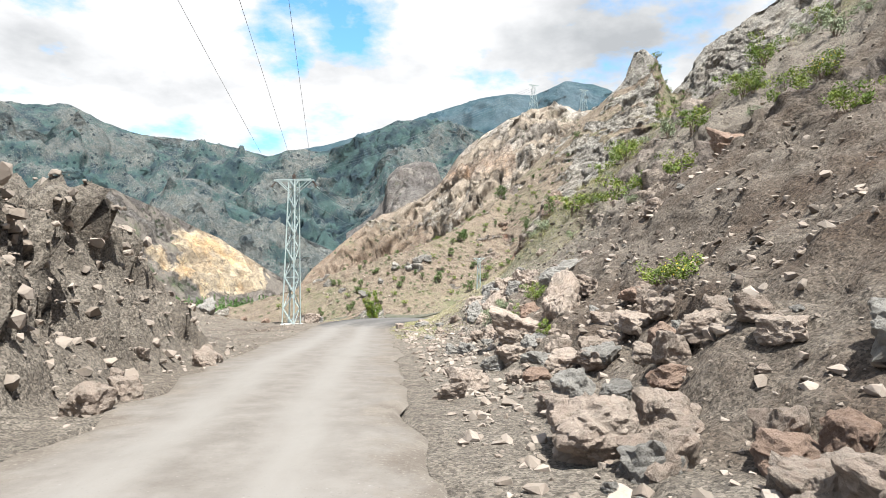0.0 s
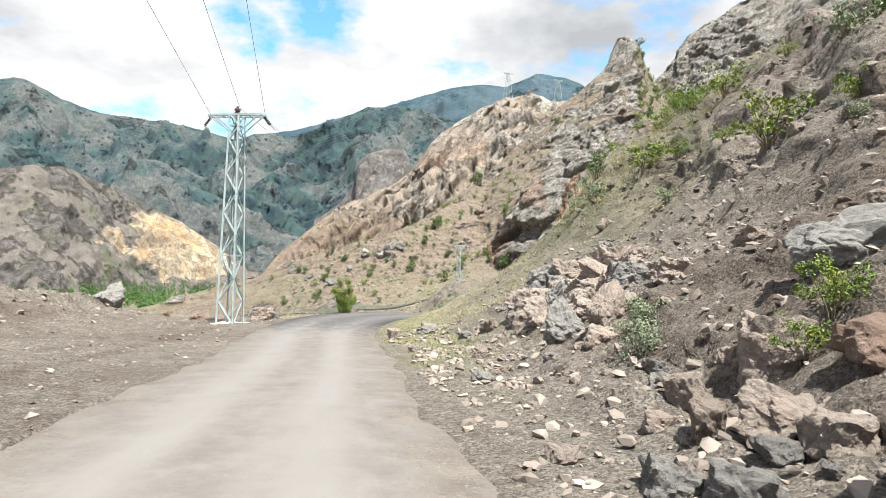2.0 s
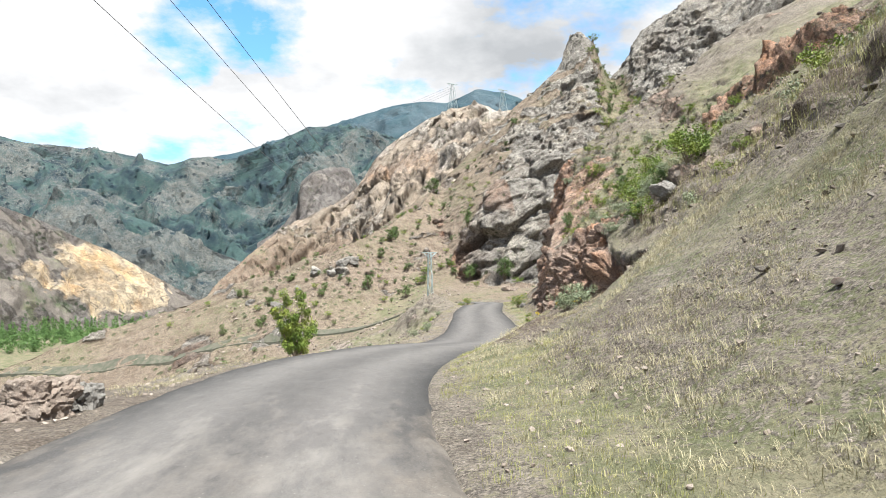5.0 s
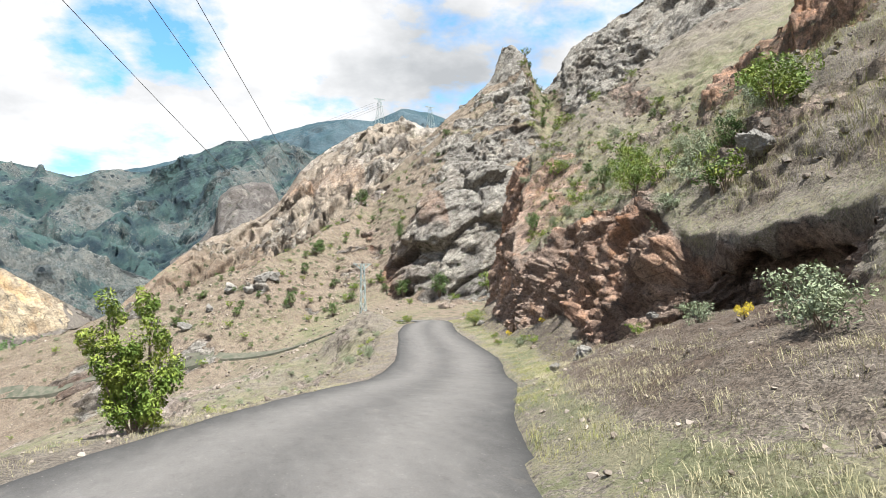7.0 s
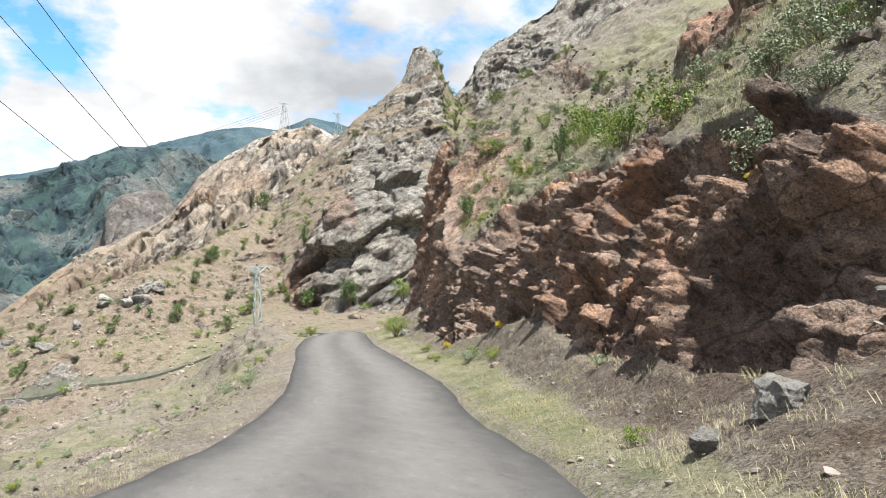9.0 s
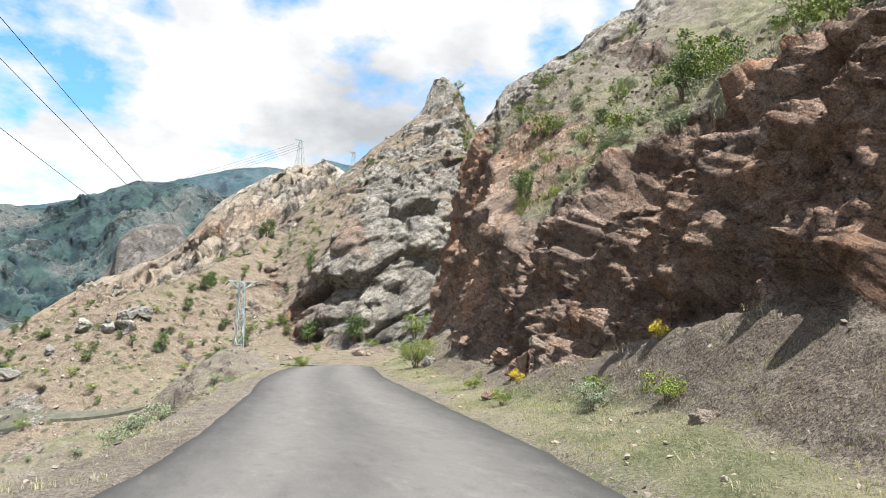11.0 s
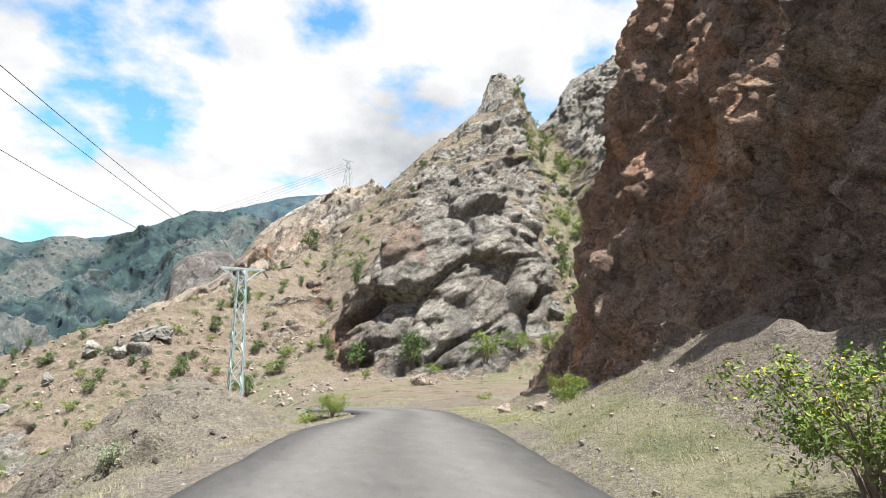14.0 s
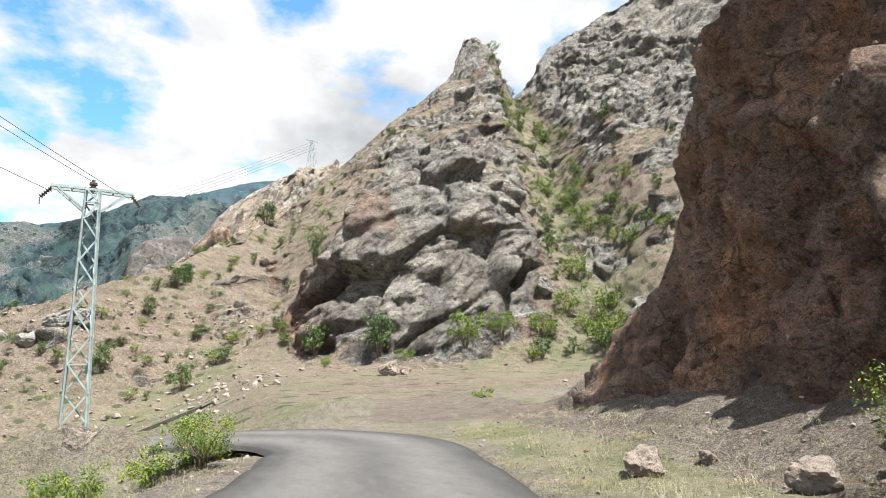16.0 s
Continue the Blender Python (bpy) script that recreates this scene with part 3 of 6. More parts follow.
def section(y):
    """The land across the road at y, from left to right: rows of (offset from the centre line, height over it), a fixed number of corners."""
    hw, b, t, r, c = (np.interp(y, RIGHT[:, 0], RIGHT[:, k]) for k in range(1, 6))
    rise = 0.22 + 0.46 * step(43.5, 49, y) * (1 - step(56.5, 59.5, y)) + 0.25 * step(95, 98, y) * (1 - step(104, 107, y))
    wide = 0.9 * step(44, 49, y) * (1 - step(70, 80, y))
    pad = step(6, 14, y) * (1 - step(38, 46, y))           # the level yard beside the pylon
    lv = 1.3 + 9.0 * pad + wide
    end = step(104, 116, y)
    ld = 1.2 + 1.6 * step(44, 60, y) - 1.4 * end
    zr = float(road_z(y))
    left = [(-hw - lv - 150, -47.0 - zr), (-hw - lv - 60, -17 - 4 * pad), (-hw - lv - 22, -6.6), (-hw - lv - 7, -2.8 * ld / 1.6), (-hw - lv, -0.18), (-hw, -0.02)]
    top = 40.0
    k = t + c
    run, lift = (np.interp(y, ABOVE[:, 0], ABOVE[:, k]) for k in (1, 2))
    m = k + lift + 0.72 * (top - b - r - run)
    right = [(hw, -0.02), (b - 0.45 * (b - hw), rise * t), (b, t), (b + r, k), (b + r + run, k + lift), (top, m), (top + 30, m + 14)]
    return np.array(left + right)


def road_line():
    """The road's centre line, with the bend to the left at its end."""
    line = np.array([(road_x(y), y, road_z(y)) for y in np.arange(-30, 116.2, 0.4)])
    turn = []
    x0, y0, z0 = line[-1]
    head = math.atan2(line[-1][1] - line[-3][1], line[-1][0] - line[-3][0])
    p = np.array([x0, y0])
    for k in range(15):
        head += 0.155 if k < 12 else 0.0
        p = p + 0.40 * np.array([math.cos(head), math.sin(head)])
        turn.append((p[0], p[1], z0 + 0.008 * k - 0.03 * max(0, k - 13) ** 2))
    return np.concatenate([line, np.array(turn)])


COUNTS = [8, 14, 34, 36, 46, 20, 26, 36, 92, 64, 90, 10]


def build_corridor():
    ys = np.concatenate([np.arange(-30, -4, 1.0), np.arange(-4, 47, 0.22), np.arange(47, 117, 0.125), np.arange(117, 142, 0.5)])
    rows, part_of = [], None
    for y in ys:
        s = section(y)
        pts, tag = [], []
        for k, count in enumerate(COUNTS):
            f = np.arange(count) / count
            pts.append(s[k] + (s[k + 1] - s[k]) * f[:, None])
            tag.append(k + f)
        rows.append(np.concatenate(pts + [s[-1:]]))
        part_of = np.concatenate(tag + [[len(COUNTS)]])
    q = np.array(rows)
    # round the corners of the sections along the road and across
    for _ in range(4):
        q[1:-1] = 0.25 * q[:-2] + 0.5 * q[1:-1] + 0.25 * q[2:]
        q[:, 1:-1] = 0.25 * q[:, :-2] + 0.5 * q[:, 1:-1] + 0.25 * q[:, 2:]
    yy = np.broadcast_to(ys[:, None], q.shape[:2])
    p = vec(road_x(yy) + q[..., 0], yy, road_z(yy) + q[..., 1])
    hw = np.interp(yy, RIGHT[:, 0], RIGHT[:, 1])
    # the hill ends in a nose past the last cliff
    along = (p[..., 0] - 21.5) * -0.45 + (p[..., 1] - 119.5) * 0.89
    keep = 1 - step(-2.5, 5.5, along + 0.34 * np.clip(q[..., 1], 0, 30))
    rise = np.maximum(q[..., 1] - 0.2, 0)
    p[..., 2] -= rise * (1 - keep) * (q[..., 0] > 4)
    part = np.broadcast_to(part_of, q.shape[:2])
    out = np.abs(q[..., 0]) - hw * (1 - step(121.5, 125, yy)) + 3 * step(121.5, 125, yy)
    is_left = q[..., 0] < 0
    x, y = p[..., 0], p[..., 1]
    # spoil heap at the start, earth bank beyond the yard, and the pale hump by the last bend
    heap = np.exp(-(np.abs((x + 9.8) / 4.7) ** 4 + np.abs((y - 8.0) / 9.0) ** 4))
    bank = np.exp(-(((x + 16.5) / 2.6) ** 2 + ((y - 36) / 7.0) ** 2)) + 0.8 * np.exp(-(((x + 18) / 3.5) ** 2 + ((y - 27) / 6.0) ** 2))
    hump = np.exp(-(np.abs((x - 4.9) / 3.6) ** 3 + np.abs((y - 111.5) / 3.6) ** 3))
    hump2 = np.exp(-(((x - 7.4) / 3.0) ** 2 + ((y - 123.6) / 1.8) ** 2))
    p[..., 2] += is_left * step(0.4, 2.5, out) * (3.7 * heap + 1.3 * bank + 2.9 * hump + 2.4 * hump2)
    slab = step(76, 78, yy) * (1 - step(81, 84.5, yy))
    soft = 1 - step(60, 64, yy) + step(86, 90, yy) * (1 - step(103, 107, yy))
    cliff = step(7.7, 8.1, part) * (1 - step(9.05 + 0.4 * slab - 0.08 * soft, 9.45 + 0.4 * slab - 0.37 * soft, part + (0.4 - 0.3 * soft) * fbm(p / 4.0 + 15, 3)))
    cliff = cliff * step(48.5, 51, yy) * keep
    up = step(9.0, 9.6, part)
    rough = step(0.3, 3.0, out)
    rockiness = fbm(p / 9.0, 4) + 0.35 * fbm(p / 2.5 + 40, 3)
    crags = up * step(0.10, 0.38, rockiness + 0.22 * np.exp(-(((yy - 68) / 10) ** 2))) * (1 - 0.30 * step(38, 46, yy)) * (1 - 0.8 * step(86, 90, yy) * (1 - step(101, 106, yy)) * (part < 10.3))
    scree = (1 - step(20, 34, yy)) * step(6.8, 7.6, part)
    heapy = np.clip(is_left * heap * 1.3 + 0.5 * is_left * bank, 0, 1)
    # relief
    n = normals(p)
    big = fbm(p / 7.0, 5, 0.52)
    strata = np.array([1.0, 1.0, 1.15])
    tilt = p[..., [0, 1, 2]] + np.stack([0 * yy, 0 * yy, 0.14 * p[..., 1] - 0.10 * p[..., 0]], -1)
    # tall vertical slabs on the last cliff, squarer blocks before it
    slabby = vec(1.0, 1.0, 1.05 - 0.5 * step(82, 96, yy))
    tilt = tilt * slabby
    brow = np.exp(-(((x - 29.0) / 3.8) ** 2 + ((y - 76) / 5.5) ** 2)) + 0.8 * np.exp(-(((x - 26.0) / 3.0) ** 2 + ((y - 66) / 4.0) ** 2))
    brow = step(0.25, 0.6, brow) * (~is_left)
    crags = np.maximum(crags, brow)
    knob = ridged(p / 2.3 * strata + 3, 5, 0.58) - 0.4
    small = fbm(p / 1.1 + 9, 5, 0.6)
    amp = np.clip(cliff + 0.85 * crags, 0, 1.1)
    hollow = np.exp(-(((yy - 54) / 3.0) ** 2))
    calm = 1 - 0.5 * np.exp(-(((yy - 75) / 9.5) ** 2))
    m = amp > 0.02
    large = 0.40 * cliff + 0.25 * crags
    small_rock = amp * (0.6 + 0.4 * step(44, 56, yy))
    d = 1.9 * large * broken(m, tilt, 5.0, (1, 1, 1), 4.4, 0.9, 0.35, 0.0, 24.0)
    d = d + small_rock * (0.68 * broken(m, tilt, 2.0, (1, 1, 0.95), 9.2, 0.85, 0.45) + 0.32 * broken(m, tilt, 0.8, (1, 1, 1.0), 2.7, 0.9, 0.4) + 0.15 * broken(m, tilt, 0.36, (1, 1, 1.1), 7.3, 1.0, 0.4))
    d = d + amp * (0.12 * (knob - 0.7) + 0.25 * fbm(p / 3.2 + 18, 4) - 0.15) + calm * cliff * (1 - 0.6 * hollow) * (0.45 - 0.3 * step(88, 96, yy)) * (ridged(p / 6.0 * np.array([1, 1, 0.45]) + 3, 3) - 1.0)
    d = d + 1.8 * brow
    d = d + rough * (0.20 * small * (0.30 + up + cliff + 0.3 * scree + heapy) + big * (0.14 + 0.55 * up + 0.30 * scree))
    loose = scree + heapy > 0.02
    d = d + (0.10 * scree + 0.40 * heapy) * broken(loose, p, 0.9, (1, 1, 1), 6.1, 0.8, 0.3, 0.6) + heapy * (0.55 * broken(loose, p, 2.3, (1, 1, 1), 1.9, 0.9, 0.4, 0.5, 17.0, 0.7) + 0.22 * broken(loose, p, 0.5, (1, 1, 1), 3.1))
    lower = is_left * step(1.8, 5.0, out) * step(40, 48, yy)
    d = d + lower * (0.45 * np.maximum(broken(lower > 0.02, p, 2.4, (1, 1, 1), 9.9), -0.3) * step(0.0, 0.4, rockiness) + 0.30 * small + 0.35 * big)
    d = d * step(0.05, 2.2, out)
    p = p + n * d[..., None]
    p[..., 2] += rough * 0.06 * perlin(p / 0.45) + step(0.1, 1, out) * 0.03 * perlin(p / 0.2)
    # the road's bed lies a little lower than its surface
    lane = hw / np.cos(np.arctan(np.gradient(road_x(ys), ys)))[:, None]
    bed = (np.abs(q[..., 0]) < lane * 0.93) & (yy < 116.5)
    p[..., 2] = np.where(bed, np.minimum(p[..., 2], road_z(yy) - 0.13), p[..., 2])
    for a in road_line()[-15:-1]:
        near = np.hypot(p[..., 0] - a[0], p[..., 1] - a[1])
        p[..., 2] = np.where(near < 1.9, np.minimum(p[..., 2], a[2] - 0.10), p[..., 2])
    band = 0.8 * step(44, 48, yy) * (1 - step(60, 66, yy))      # the verge narrows below the nose
    grass = np.where(is_left, 0.40 * step(0.8, 3, out) + 0.12, 0.52)
    grass = grass * (1 - 0.95 * np.clip(cliff, 0, 1)) * (1 - 0.85 * scree) - 0.35 * crags
    grass = grass - 0.20 * up * step(34, 46, yy) + 0.30 * up * step(52, 62, yy) * (1 - step(98, 106, yy))
    grass = np.where(out < 0.4, np.where(is_left | (yy < 27), 0.15, 0.45), grass)
    grass = grass - 0.75 * step(-4, 0, yy) * (1 - step(38, 44, yy)) * is_left * (out < 12)
    grass = grass - 0.40 * (1 - step(14, 22, yy)) * (~is_left) - 0.3 * is_left * hump
    tan = step(88, 92, yy) * (1 - step(101, 106, yy)) * step(8.9, 9.1, part) * (1 - step(9.95, 10.1, part + 0.25 * fbm(p / 2.0 + 8, 3)))
    outcrop = is_left * step(2.0, 4.5, out) * step(42, 50, yy) * step(0.12, 0.34, rockiness)
    rock = np.clip(cliff * 0.95 + crags * 0.8 + tan + outcrop, 0, 1)
    grass = grass - 0.75 * (~is_left) * step(1.8, 2.8, out) * step(94, 98, yy) * (1 - step(106, 110, yy)) * (part < 8.2) - 0.6 * (~is_left) * step(3.0, 4.0, out) * step(70, 75, yy) * (1 - step(84, 88, yy)) * (part < 8.2)
    grass = grass - 0.5 * tan - 0.3 * outcrop + 0.26 * (~is_left) * step(0.3, 0.8, out) * (1 - step(1.6, 2.8, out)) * step(22, 30, yy) - 1.1 * (~is_left) * step(1.4 - band, 2.4 - band, out) * (part < 8) * step(44, 49, yy) * (1 - 0.6 * step(60, 68, yy))
    rusty = np.exp(-(((yy - 70) / 9) ** 2)) + 0.7 * np.exp(-(((yy - 112) / 12) ** 2)) + 0.6 * np.exp(-(((yy - 62) / 14) ** 2)) * up
    red = np.clip(rusty * (0.55 + 0.8 * fbm(p / 5.0 + 77, 3)) + 0.46 * cliff + 0.5 * tan + 0.7 * brow, 0, 1) * (part > 7.5)
    patchy = step(-0.3, 0.4, fbm(p / 3.0 + 61, 4))
    damp = (1 - step(18, 25, yy)) * step(7.6, 8.2, part) * (1 - step(10.1, 10.7, part)) * (0.45 + 0.5 * patchy)
    damp = damp + (0.75 + 0.25 * patchy) * (~is_left) * step(1.3 - band, 2.4 - band, out) * (0.35 * step(34, 42, yy) + 0.65 * step(44, 49, yy)) * (1 - 0.5 * step(60, 68, yy)) * (part < 8.2) + 0.8 * patchy * up * step(25, 32, yy) * (1 - step(74, 80, yy))
    damp = np.clip(damp + (0.38 * patchy + 0.5 * step(0.12, 0.4, perlin(vec(out * 1.1, yy * 0.05, 5.0))) * step(1.0, 2.0, out)) * is_left * (yy < 46) * (1 - heapy) + 0.3 * patchy * is_left * (yy >= 46) * (1 - hump), 0, 1)
    ob = sheet("hillside", p, MAT_NEAR, grass=grass, rock=rock, red=red, damp=damp)
    spots = {"p": p, "n": normals(p), "out": out, "left": is_left, "part": part, "cliff": cliff, "up": up, "crags": crags, "scree": scree, "keep": keep, "heap": heapy}
    return ob, spots


hillside, LAND = build_corridor()
tagged(hillside, "rocky roadside slope with cliffs, scree and dry grass", "hillside", kind="structure")


def build_road():
    line = road_line()
    t = np.gradient(line, axis=0)[:, :2]
    t /= np.linalg.norm(t, axis=1)[:, None]
    hw = np.interp(line[:, 1], RIGHT[:, 0], RIGHT[:, 1]) * 0.97
    hw[len(hw) - 15:] = np.interp(np.arange(15), [0, 10, 14], [hw[-16], 1.5, 1.4])
    f = np.linspace(-1, 1, 33)
    loose = 0.10 + 0.30 * (1 - step(20, 34, line[:, 1]))
    edge = loose * perlin(vec(line[:, 1] * 0.8, 3.3, 0)) + 0.05 * perlin(vec(line[:, 1] * 4.1, 8.3, 0))
    edge2 = loose * perlin(vec(line[:, 1] * 0.8, 13.3, 0)) + 0.05 * perlin(vec(line[:, 1] * 4.1, 18.3, 0))
    w = np.where(f[None] < 0, hw[:, None] + edge[:, None], hw[:, None] + edge2[:, None])
    x = line[:, 0:1] + t[:, 1:2] * f[None] * w
    y = line[:, 1:2] - t[:, 0:1] * f[None] * w
    z = line[:, 2:3] + 0.045 * (1 - f[None] ** 2) + 0.0 * x
    z[:, 0] -= 0.07
    z[:, -1] -= 0.07
    p = vec(x, y, z)
    p[..., 2] += 0.008 * perlin(p / 1.5)
    dust = np.clip(1.15 - step(22, 44, y) * 1.0, 0.15, 1) + 0.12 * np.abs(f[None]) ** 8
    return sheet("road", p, MAT_ROAD, across=np.broadcast_to(f, x.shape), dust=dust, flip=True)


road = tagged(build_road(), "narrow grey asphalt road, dusty and gravelly at its start", "road", kind="structure")


# ---- land further off ----
def ridge_height(x, y, crest, slope, wall=1.0):
    """Height of a ridge: a crest line falling away on both sides."""
    best = np.full(x.shape, -1e4)
    for a, b in zip(crest[:-1], crest[1:]):
        ex, ey = b[0] - a[0], b[1] - a[1]
        t = np.clip(((x - a[0]) * ex + (y - a[1]) * ey) / (ex * ex + ey * ey), 0, 1)
        d = np.hypot(x - a[0] - t * ex, y - a[1] - t * ey)
        best = np.maximum(best, a[2] + t * (b[2] - a[2]) - slope * d**wall)
    return best


def base_height(x, y):
    """The wide land under everything: falls from the road's shelf to the valley floor on the left."""
    rz = road_z(np.clip(y, -30, 125))
    off = road_x(np.clip(y, -30, 140)) - 5 - x
    left = rz - 0.4 - np.where(off > 0, np.minimum(0.40 * off, 9 + 0.26 * off), 0)
    return np.maximum(left, -50) - 1.2


FOOT_CREST = [(-130, 200, -34), (-70, 214, -13), (-25, 213, 2.5), (-8, 212, 8), (14, 236, 21), (28, 262, 34), (46, 283, 46)]
GREY_CREST = [(46, 283, 46), (54, 283, 54), (61, 278, 66), (67, 275, 74), (76, 272, 80), (84, 272, 89), (89, 271, 91), (94, 271, 91), (101, 271, 88),
              (106, 273, 91), (116, 272, 101)]
DARK_CRAGS = [(116, 272, 101), (140, 262, 117), (180, 250, 147), (260, 250, 195)]


def build_grey_hill():
    def form(x, y):
        h = np.maximum(ridge_height(x, y, FOOT_CREST, 0.72), ridge_height(x, y, GREY_CREST, 1.02))
        h = np.maximum(h, ridge_height(x, y, DARK_CRAGS, 1.15))
        h = np.maximum(h, ridge_height(x, y, [(118, 272, 92), (124, 235, 86), (128, 215, 78), (122, 190, 52)], 1.05))
        h = h + 20 * np.exp(-(((x - 49) / 18) ** 2 + ((y - 204) / 19) ** 2)) + 6 * np.exp(-(((x - 33) / 9) ** 2 + ((y - 203) / 9) ** 2))
        # the green gully between the spire and the dark crags
        g = ridge_height(x, y, [(101, 275, 0), (90, 232, 0), (72, 190, 0), (48, 160, 0)], 1.0)
        h = h - 9 * np.exp(-((g / 9.0) ** 2)) * step(150, 200, y)
        floor = base_height(x, y) + 0.9 + 0.03 * np.maximum(y - 130, 0) * step(0, 30, x)
        k = 2.5
        h = np.logaddexp(h / k, floor / k) * k
        p = vec(x, y, h)
        above = step(0.5, 6, h - floor)
        spire = np.exp(-(((x - 89) / 6.5) ** 2 + ((y - 271) / 9) ** 2))
        dome = np.exp(-(((x - 47) / 17) ** 2 + ((y - 203) / 20) ** 2))
        dome = np.maximum(dome, np.exp(-(((x - 33) / 10) ** 2 + ((y - 204) / 10) ** 2)))
        gully = np.exp(-((g / 8.0) ** 2)) * step(150, 190, y)
        upper = step(24, 44, h + 6 * fbm(p / 25, 3)) * step(35, 60, x + 10 * fbm(p / 20 + 4, 3))
        rock = np.clip(upper + 1.2 * dome + spire, 0, 1) * (1 - 0.9 * gully)
        rock = np.maximum(rock, 0.85 * step(0.22, 0.5, fbm(p / 14 + 21, 4)) * above)
        n = normals(p)
        lean = p + np.stack([0 * x, 0 * x, -0.35 * x + 0.1 * y + 4.0 * fbm(p / 30 + 2, 2)], -1)
        # big rounded beds on the dome, sharper slabs on the crags above
        dome = step(0.22, 0.42, dome + 0.10 * fbm(p / 6 + 8, 3))
        bulge = 3.0 * fractured(lean, 11.0, (0.7, 1, 1.0), 3.3, 0.7, 0.75, 1.1, 22.0, 0.5) + 1.0 * fractured(lean, 4.6, (0.8, 1, 1.2), 8.1, 0.9, 0.4, 0.9)
        bulge = bulge + 0.35 * fractured(lean, 1.7, (0.8, 1, 1.3), 5.5) + 0.5 * fbm(p / 4.0, 4)
        ledge = 2.2 * fractured(lean, 10.0, (0.8, 1, 0.9), 13.3, 1.0, 0.25) + 1.2 * fractured(lean, 4.0, (0.8, 1, 1.15), 18.1, 1.0, 0.3)
        ledge = ledge + 0.5 * fractured(lean, 1.6, (0.9, 1, 1.2), 15.5, 0.9, 0.3) + 0.6 * fbm(p / 5.0, 4, 0.6)
        # soil pockets and grassy ledges between the crags
        pocket = step(0.05, 0.35, fbm(lean / np.array([14, 14, 6.0]) + 41, 4)) * (1 - dome) * (1 - step(96, 104, x)) * (1 - spire)
        rock = np.clip(np.maximum(rock * (1 - 0.85 * pocket), dome), 0, 1)
        d = rock * (bulge * dome + ledge * (1 - dome))
        d = d + above * (1.0 * fbm(p / 16, 5) + 0.35 * fbm(p / 3.0, 4) + 0.25 * (1 - rock) * fractured(p, 1.6, (1, 1, 1), 2.2))
        d = np.where(d > 0, d * (1 - 0.7 * step(46, 60, h) * (np.abs(y - 276) < 12)), d)
        n = n * np.array([1, 1, 0.6])
        n /= np.linalg.norm(n, axis=-1, keepdims=True)
        p = p + n * d[..., None]
        p[..., 2] += 10.0 * (1 - np.clip((np.hypot((x - 89) / 12.5, (y - 271) / 12.5) + 0.10 * fbm(p / 5.0, 3) - 0.34) / 0.55, 0, 1))
        grass = 0.34 + 0.30 * gully + 0.08 * pocket + 0.12 * fbm(p / 18 + 3, 3) - 0.35 * rock
        grass = grass + 0.12 * (1 - above)
        red = np.clip(0.9 * np.exp(-(((x - 22) / 7) ** 2 + ((y - 205) / 14) ** 2)) + 0.6 * step(0.0, 0.4, fbm(p / 22 + 5, 3)) * (x < 40) * above, 0, 1)
        return p, grass, rock, red, gully, above

    xs = np.concatenate([np.linspace(-170, -40, 90), np.linspace(-39, 130, 500), np.linspace(131.5, 260, 90)])
    ys = np.concatenate([np.linspace(122, 160, 50), np.linspace(160.5, 280, 370), np.linspace(282, 360, 30)])
    # a first, coarse pass tells how much surface each row covers; the rows of the second are spread evenly over it
    cx, cy = np.meshgrid(xs[::3], ys[::2])
    q = form(cx, cy)[0]
    cover = np.linalg.norm(np.diff(q, axis=0), axis=-1)
    for _ in range(6):
        cover[:, 1:-1] = 0.25 * cover[:, :-2] + 0.5 * cover[:, 1:-1] + 0.25 * cover[:, 2:]
    cover = np.minimum(cover, 6.0) * np.where(cy[1:] > 282, 0.15, 1.0) * np.where(cy[1:] < 160, 0.5, 1.0) + 0.05
    reach = np.concatenate([np.zeros((1, cover.shape[1])), np.cumsum(cover, axis=0)])
    rows = np.linspace(0, 1, 560)
    cols = np.stack([np.interp(rows * reach[-1, k], reach[:, k], cy[:, k]) for k in range(cover.shape[1])], 1)
    y = np.stack([np.interp(xs, xs[::3], r) for r in cols])
    x = np.broadcast_to(xs, y.shape)
    p, grass, rock, red, gully, above = form(x, y)
    ob = sheet("rocky_hill", p, MAT_HILL, True, grass=grass, rock=rock, red=red)
    return ob, {"p": p, "gully": gully, "rock": rock, "above": above}


grey_hill, HILL = build_grey_hill()
tagged(grey_hill, "grey craggy hill with a rock spire and a bushy gully", "hill", kind="structure")


